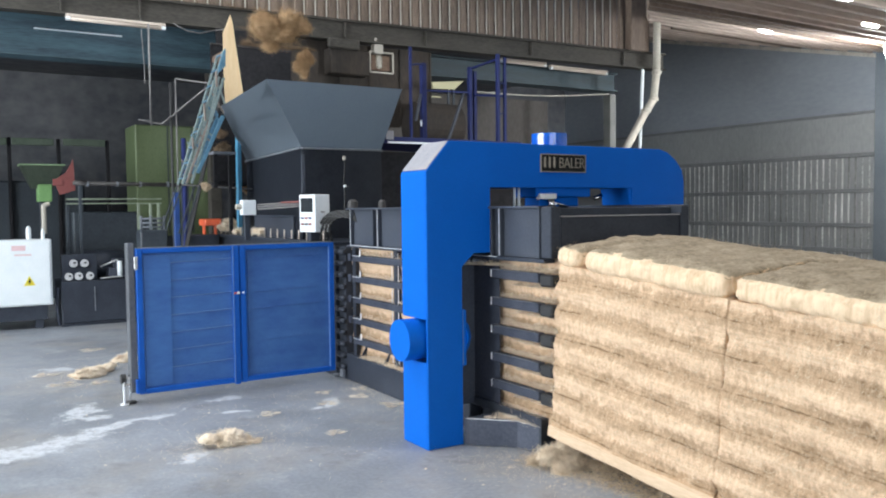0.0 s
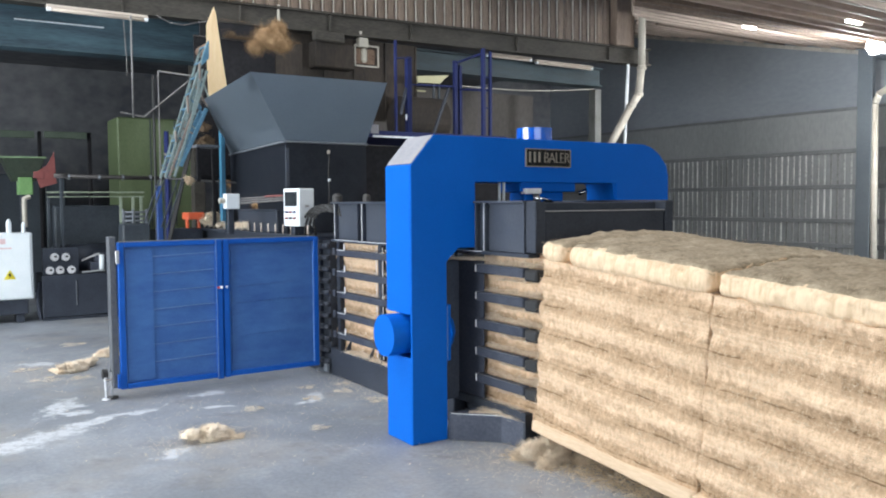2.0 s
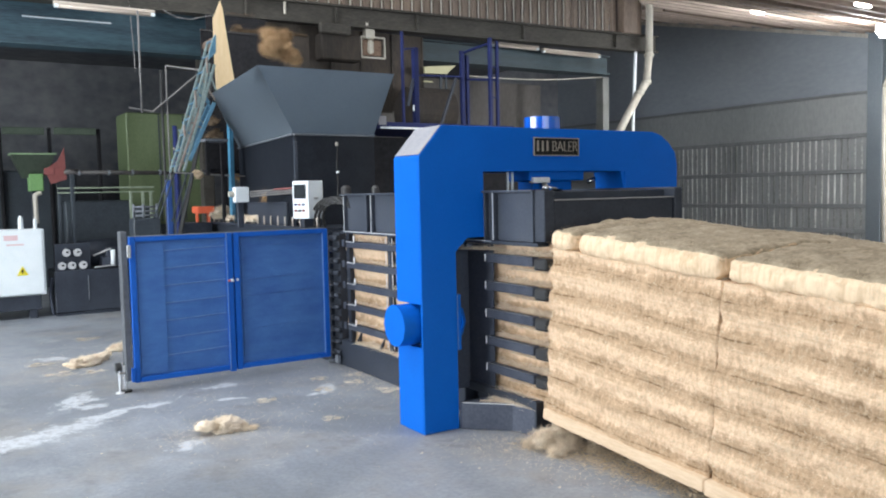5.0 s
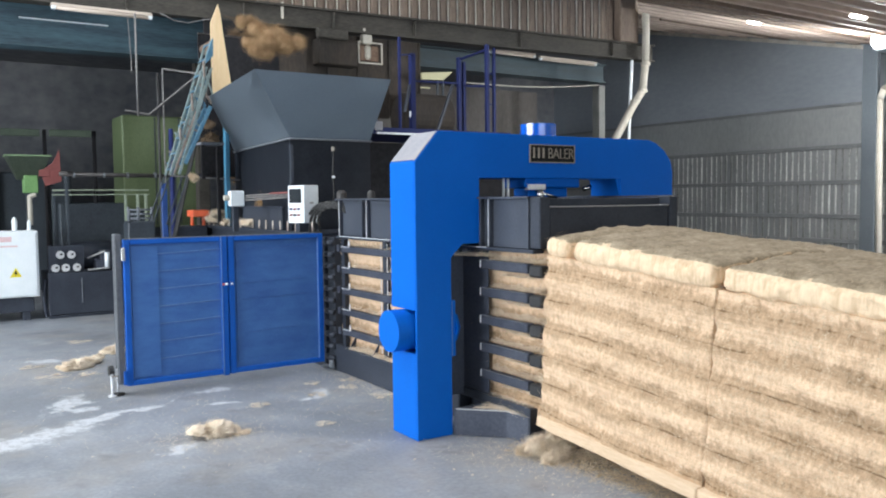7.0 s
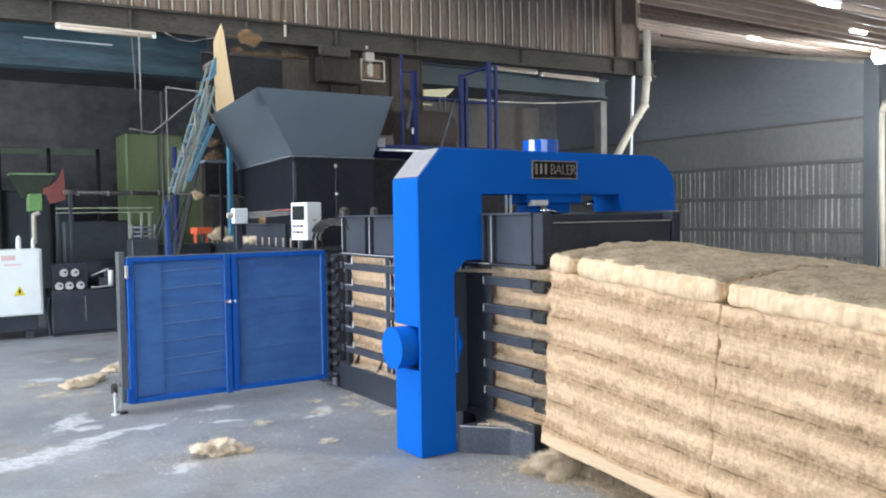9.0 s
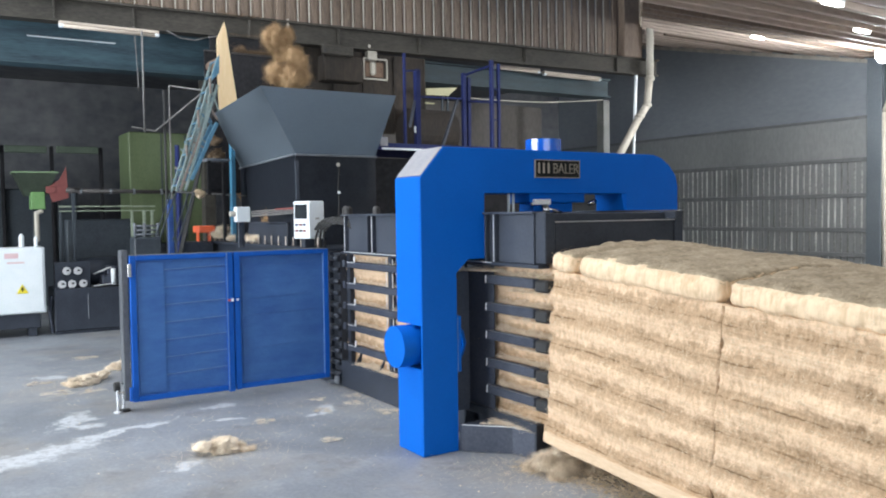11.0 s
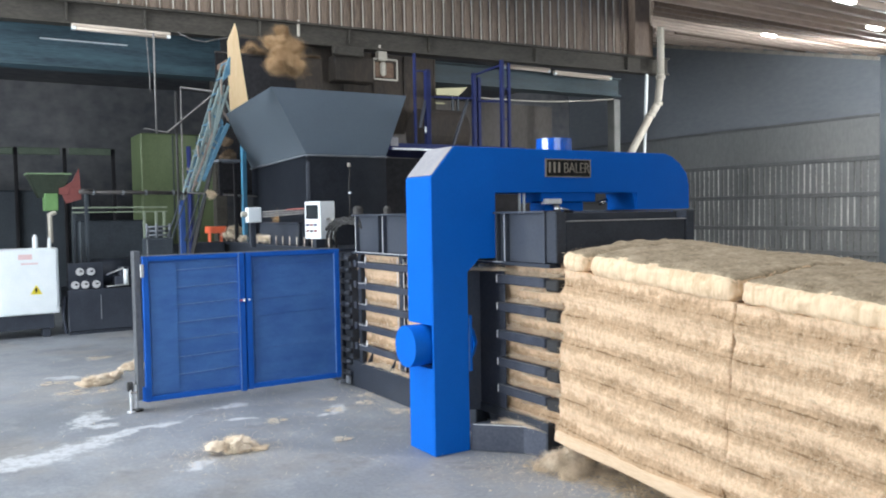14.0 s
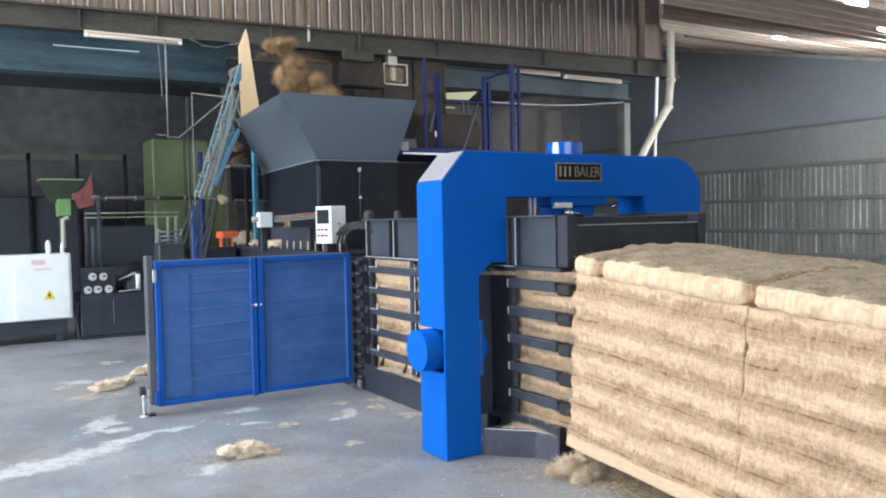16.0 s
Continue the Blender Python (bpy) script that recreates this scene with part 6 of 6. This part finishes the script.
    for x in (-0.86, -0.45, -0.12, 0.28):
        b = bmesh.new()
        rod(b, (x, 8.2, 2.03), (x + 0.03, 8.2, 2.03), 0.042, 12)
        solid("shaft_collar", b, M_SIDE, "pale collar ring on the dark shaft", "collar", "collars on the shaft")
    solid("dark_cabinet", boxes([(-0.98, -0.02, 8.75, 9.3, 0.0, 1.62)], 0.02), M_NAVY, "grimy navy machine cabinet under the green frame", "cabinet")
    mf = thing("pipe_manifold", (0.0, 7.2, 1.2), "small pipe manifold with pale stubs behind the guard door", "manifold")
    part("block", boxes([(-0.35, 0.02, 7.1, 7.4, 0.0, 1.36)], 0.02), M_NAVY, mf)
    for k in range(3):
        part("manifold_pipe", rod(bmesh.new(), (-0.34, 7.15, 1.40 + 0.06 * k), (0.0, 7.15, 1.40 + 0.06 * k), 0.014, 8), M_SIDE, mf, smooth=True)
    for x in (-0.33, -0.2, -0.02):
        part("stub", rod(bmesh.new(), (x, 7.15, 1.361), (x, 7.15, 1.56), 0.018, 8), M_SIDE, mf, smooth=True)
    b = bmesh.new()
    bent(b, [(-0.36, 6.68, 4.15), (-0.40, 6.4, 3.75), (-0.45, 6.1, 3.4), (-0.46, 6.05, 3.22)], 0.006, 6)
    solid("hanging_cable", b, M_POLE, "loose brown cable hanging from the girder", "cable")
    b = bmesh.new()
    bent(b, [(0.05, 6.62, 4.13), (0.22, 6.60, 4.05), (0.40, 6.58, 4.03), (0.58, 6.59, 4.09), (0.82, 6.60, 4.14)], 0.007, 6)
    solid("slack_cable", b, M_POLE, "slack grey cable looped under the girder", "cable", smooth=True)
    strew("girder_fibre", "pale fibre dust hanging on the girder",
          [((0.75, 6.62, 4.43), (1.35, 6.60, 4.43), 700, 0.02, 0.05, 0.06), ((0.9, 6.58, 4.16), (1.3, 6.58, 4.16), 250, 0.02, 0.02, 0.05), ((-0.9, 6.73, 4.452), (0.7, 6.62, 4.452), 500, 0.015, 0.015, 0.05)], M_FIBRE_BROWN, 12)
    b = boxes([(0.235, 0.455, 6.02, 6.3, 1.425, 1.515)], 0.01)
    for x in (0.25, 0.40):
        box(b, x, x + 0.02, 6.1, 6.2, 1.309, 1.43)
    solid("orange_box", b, M_ORANGE, "orange-red metal box on the machine top", "box")
    bm = boxes([(0.02, 0.43, 6.05, 6.4, 0.0, 1.309)], 0.01)
    solid("feed_stand", bm, M_BLACK, "black stand beside the feed box", "stand")
    b = bmesh.new()
    rod(b, (-0.15, 5.6, 1.945), (0.75, 5.6, 1.895), 0.01, 6)
    solid("guide_wire", b, M_POLE, "thin grey rod running to the chute", "rod")
    ob = part("fibre_clump", tuft(90, 0.07, 0.9, 6, 300, 0.06), M_FIBRE_MID, None, "", True)
    ob.location = (0.155, 5.58, 1.92)
    tagged(ob, "brown tuft of coir caught on a thin rod", "fibre clump", "fibre tufts on the machine")
    solid("rusty_housing", boxes([(2.25, 2.9, 6.45, 6.69, 3.62, 4.0)], 0.02), M_SOOT, "sooty brown box housing fixed under the girder", "housing")
    dp = thing("dust_panel", (2.8, 6.7, 2.9), "soot-brown sheet panels hanging under the girder", "panel")
    for k, (x0, x1) in enumerate(((1.51, 1.98), (1.985, 2.5), (2.505, 3.0), (3.005, 3.55), (3.555, 4.1))):
        part("sheet", boxes([(x0, x1, 6.68 + 0.012 * (k % 2), 6.72, 2.9 + 0.03 * (k % 3), 4.13)], 0.004), M_SOOT, dp)
        part("sheet_lap", boxes([(x1 - 0.015, x1 + 0.015, 6.66, 6.677, 2.95, 4.12)], 0.002), M_SOOT, dp)
    solid("pale_duct", boxes([(2.2, 2.7, 6.36, 6.45, 3.98, 4.13)], 0.02), M_STEEL, "grimy grey duct under the girder", "duct")
    dr = thing("drum", (3.9, 6.1, 2.36), "brown curved drum cover behind the service platform", "drum")
    bm = bmesh.new()
    rod(bm, (3.55, 6.3, 2.9), (4.3, 6.3, 2.9), 0.36, 28)
    part("cover", bm, M_SOOT, dr, smooth=False)
    part("stand", boxes([(3.6, 4.2, 6.1, 6.5, 0.0, 2.6)], 0.01), M_NAVY, dr)
    # things seen through the opening behind the platform
    tp = thing("translucent_panel", (4.0, 6.2, 3.2), "pale yellow translucent panel on thin posts in the dark opening", "panel")
    # light through the sheet and a glint below it are given as emission
    part("sheet", prism(bmesh.new(), [(3.86, 3.475), (4.26, 3.487), (4.43, 3.63), (3.85, 3.575)], "y", 6.2, 6.23), M_GLIMMER, tp)
    part("light_slit", boxes([(3.84, 4.0, 6.2, 6.215, 3.34, 3.36)], 0), M_GLIMMER, tp)
    for x in (4.17, 4.27):
        part("post", boxes([(x - 0.015, x + 0.015, 6.231, 6.26, 3.2, 3.58)], 0), M_NAVY, tp)
    # black sheet that gives the dark under the girder by its colour
    solid("dark_screen_panel", boxes([(0.62, 1.50, 6.60, 6.64, 2.3, 4.13)], 0.004), M_SHADE, "shade-black sheet hanging from the girder", "panel")
    b = bmesh.new()
    pts = [(5.58 + 0.33 * k, 7.6, 3.72 + 0.017 * k - 0.06 * math.sin(math.pi * k / 10)) for k in range(11)]
    bent(b, pts, 0.012, 6)
    solid("overhead_cable", b, M_PIPE, "thin sagging cable across the opening", "cable")
    # light standing pipe beyond the bales
    b = bmesh.new()
    bent(b, [(13.0, 4.09, 0.0), (13.0, 4.13, 3.48), (13.0, 4.05, 3.66), (13.0, 3.6, 3.9)], 0.062, 12)
    solid("standing_pipe", b, M_PIPE, "white standing pipe with a bend before the end wall", "pipe", smooth=True)


hall()
mezzanine()
lamps()
gantry()
press_channel()
hopper()
platform()
guard_door()
control_box()
bales()
loose_fibre()
fibre_drifts()
trough_fibre()
floor_scraps()
litter()
conveyor()
power_pack()
background()


# ---------------------------------------------------------------- fibre thrown into the hopper
def fling(k, size, wide, tall, rows):
    """A wad that is pushed up behind the trough wall, tips over its rim and drops into the hopper."""
    ob = new("flying_fibre", puff(100 + k, size * 1.12, wide, tall, M_FIBRE_DARK))
    tagged(ob, "tangled wad of brown coir fibre tumbling into the hopper", "fibre clump", "fibre falling into the hopper")
    t0, x0, y0, z0 = rows[0]
    tn, xn, yn, zn = rows[-1]
    keys = list(rows)
    if t0 > 0:
        keys = [(0.0, 1.1, 6.6, 2.0 + 0.6 * size)] * (t0 > 2.2) + [(max(0.0, t0 - 2.0), 1.1, 6.6, 2.0 + 0.6 * size), (max(0.05, t0 - 0.45), min(x0, 1.3), 6.5, 3.05 - 0.3 * size)] + keys
    if tn < 15.5:
        keys += [(tn + 0.2, 1.0, 4.6, 1.33 + 0.7 * size), (16.0, 1.0, 4.6, 1.33 + 0.7 * size)]
    elif tn < 16.0:
        keys.append((16.0, xn, yn, zn))
    spin = 16 if k % 2 else -13
    walk(ob, [(t, pose(x, y, z, 4 * (t - t0) if t0 < t < tn else 0, spin * max(-0.6, min(t - t0, tn - t0)), 0)) for t, x, y, z in keys])


def motions():
    # size, width and height of each wad, then its way: time and place
    fling(0, 0.30, 1.25, 0.85, [(0, 0.77, 4.5, 3.68), (0.25, 0.87, 4.5, 3.53), (0.5, 0.96, 4.5, 3.3), (0.75, 1.03, 4.5, 2.83)])
    fling(1, 0.13, 0.8, 1.2, [(0, 1.03, 4.5, 3.36), (0.22, 1.04, 4.5, 2.91)])
    fling(2, 0.18, 1.4, 0.8, [(0.35, 1.17, 5.95, 3.87), (0.6, 1.19, 5.45, 3.76), (1.0, 1.24, 4.95, 3.58), (1.25, 1.11, 4.45, 3.21), (1.4, 1.16, 4.45, 2.77)])
    fling(3, 0.28, 1.15, 0.95, [(1.4, 1.15, 5.95, 3.89), (1.8, 1.18, 5.65, 3.84), (2.1, 1.09, 5.35, 3.71), (2.35, 1.02, 5.05, 3.57), (2.55, 0.95, 4.75, 3.44), (2.8, 0.91, 4.45, 3.18), (3.0, 0.91, 4.45, 2.68)])
    fling(4, 0.18, 0.7, 1.4, [(2.3, 1.47, 5.95, 3.95), (2.55, 1.32, 5.58, 3.82), (2.7, 1.13, 5.2, 3.64), (2.9, 1.0, 4.83, 3.38), (3.05, 0.87, 4.45, 3.09), (3.2, 0.85, 4.45, 2.6)])
    fling(5, 0.13, 1.2, 0.9, [(2.6, 0.92, 5.95, 3.96), (3.0, 0.88, 5.58, 3.83), (3.3, 0.93, 5.2, 3.58), (3.5, 1.0, 4.83, 3.34), (3.7, 0.86, 4.45, 2.96), (3.85, 0.88, 4.45, 2.61)])
    fling(6, 0.07, 1, 1, [(3.4, 1.1, 5.95, 3.45), (4.0, 0.56, 4.45, 3.16), (4.3, 0.63, 4.45, 2.65)])
    fling(7, 0.25, 1.2, 0.9, [(4.5, 1.17, 5.95, 3.74), (4.9, 1.03, 5.2, 3.55), (5.15, 0.89, 4.45, 3.19), (5.35, 0.94, 4.45, 2.61)])
    fling(8, 0.27, 1, 1.1, [(5.15, 1.16, 5.95, 3.75), (5.5, 1.04, 5.2, 3.58), (5.8, 0.89, 4.45, 3.2), (6.0, 0.94, 4.45, 2.62)])
    fling(9, 0.26, 0.8, 1.25, [(5.9, 1.31, 5.95, 3.86), (6.3, 1.23, 5.45, 3.72), (6.5, 1.12, 4.95, 3.54), (6.7, 0.97, 4.45, 3.22), (6.9, 1.0, 4.45, 2.68)])
    fling(10, 0.30, 1.2, 0.95, [(6.35, 1.07, 5.95, 3.88), (6.75, 1.05, 5.45, 3.78), (7.0, 1.0, 4.95, 3.58), (7.2, 0.89, 4.45, 3.27), (7.4, 0.92, 4.45, 2.73)])
    fling(11, 0.26, 0.9, 1.15, [(7.05, 1.14, 5.95, 3.93), (7.5, 1.16, 5.58, 3.86), (7.8, 1.03, 5.2, 3.65), (8.0, 0.88, 4.83, 3.46), (8.2, 0.76, 4.45, 3.1), (8.35, 0.77, 4.45, 2.7)])
    fling(12, 0.16, 1.2, 0.8, [(7.2, 1.46, 5.95, 3.91), (7.5, 1.4, 5.2, 3.81), (7.7, 1.14, 4.45, 3.4), (7.85, 1.16, 4.45, 2.79)])
    fling(13, 0.09, 1.3, 0.8, [(8.6, 0.95, 5.95, 3.95), (9.0, 0.81, 5.45, 3.9), (9.4, 0.8, 4.95, 3.73), (9.7, 0.84, 4.45, 3.34), (9.9, 0.86, 4.45, 2.81)])
    fling(14, 0.26, 1.1, 1, [(9.6, 1.2, 5.95, 3.96), (9.95, 1.06, 5.2, 3.76), (10.2, 0.9, 4.45, 3.34), (10.4, 0.94, 4.45, 2.78)])
    fling(15, 0.28, 1, 1.1, [(10.35, 1.19, 5.95, 3.95), (10.7, 1.07, 5.2, 3.74), (10.95, 0.92, 4.45, 3.34), (11.15, 0.94, 4.45, 2.78)])
    fling(16, 0.30, 0.85, 1.2, [(11.0, 1.34, 5.95, 3.96), (11.3, 1.29, 5.45, 3.81), (11.5, 1.17, 4.95, 3.57), (11.7, 1.01, 4.45, 3.19), (11.85, 1.02, 4.45, 2.76)])
    fling(17, 0.33, 1.1, 0.95, [(11.55, 1.31, 5.95, 3.96), (12.0, 1.49, 5.58, 3.83), (12.3, 1.41, 5.2, 3.62), (12.5, 1.29, 4.83, 3.43), (12.7, 1.14, 4.45, 3.08), (12.85, 1.15, 4.45, 2.71)])
    fling(18, 0.23, 1.5, 0.7, [(12.1, 1.11, 5.95, 3.97), (12.5, 1.13, 5.58, 3.91), (12.8, 1.07, 5.2, 3.78), (13.05, 0.99, 4.83, 3.64), (13.2, 0.96, 4.45, 3.36), (13.4, 0.96, 4.45, 2.74)])
    fling(19, 0.30, 1.15, 0.9, [(13.1, 1.16, 5.95, 4.03), (13.5, 1.12, 5.58, 3.89), (13.75, 1.08, 5.2, 3.73), (14.0, 0.96, 4.83, 3.48), (14.2, 0.89, 4.45, 3.15), (14.35, 0.89, 4.45, 2.72)])
    fling(20, 0.27, 1.3, 0.75, [(13.75, 1.09, 5.95, 3.96), (14.15, 1.08, 5.58, 3.89), (14.5, 1.23, 5.2, 3.76), (14.75, 1.11, 4.83, 3.46), (14.9, 0.98, 4.45, 3.12), (15.05, 0.97, 4.45, 2.73)])
    fling(21, 0.28, 1, 1.05, [(14.2, 0.88, 5.95, 4.0), (14.6, 0.83, 5.58, 3.9), (14.8, 0.76, 5.2, 3.74), (15.0, 0.71, 4.83, 3.45), (15.2, 0.65, 4.45, 3.15), (15.35, 0.65, 4.45, 2.73)])
    fling(22, 0.26, 1.2, 0.9, [(14.75, 0.96, 5.95, 4.05), (15.0, 1.1, 5.65, 3.95), (15.2, 1.19, 5.35, 3.83), (15.5, 1.15, 5.05, 3.69), (15.7, 1.08, 4.75, 3.45), (15.9, 0.98, 4.45, 3.23), (16, 1.0, 4.45, 3.11)])
    fling(23, 0.26, 0.9, 1.15, [(15.1, 0.97, 5.95, 4.06), (15.5, 0.78, 5.2, 3.79), (15.75, 0.59, 4.45, 3.54), (16.0, 0.68, 4.45, 3.28)])
    fling(24, 0.14, 1.2, 0.9, [(15.5, 1.05, 5.95, 4.09), (15.75, 0.51, 4.45, 3.72), (16, 0.53, 4.45, 3.68)])



motions()
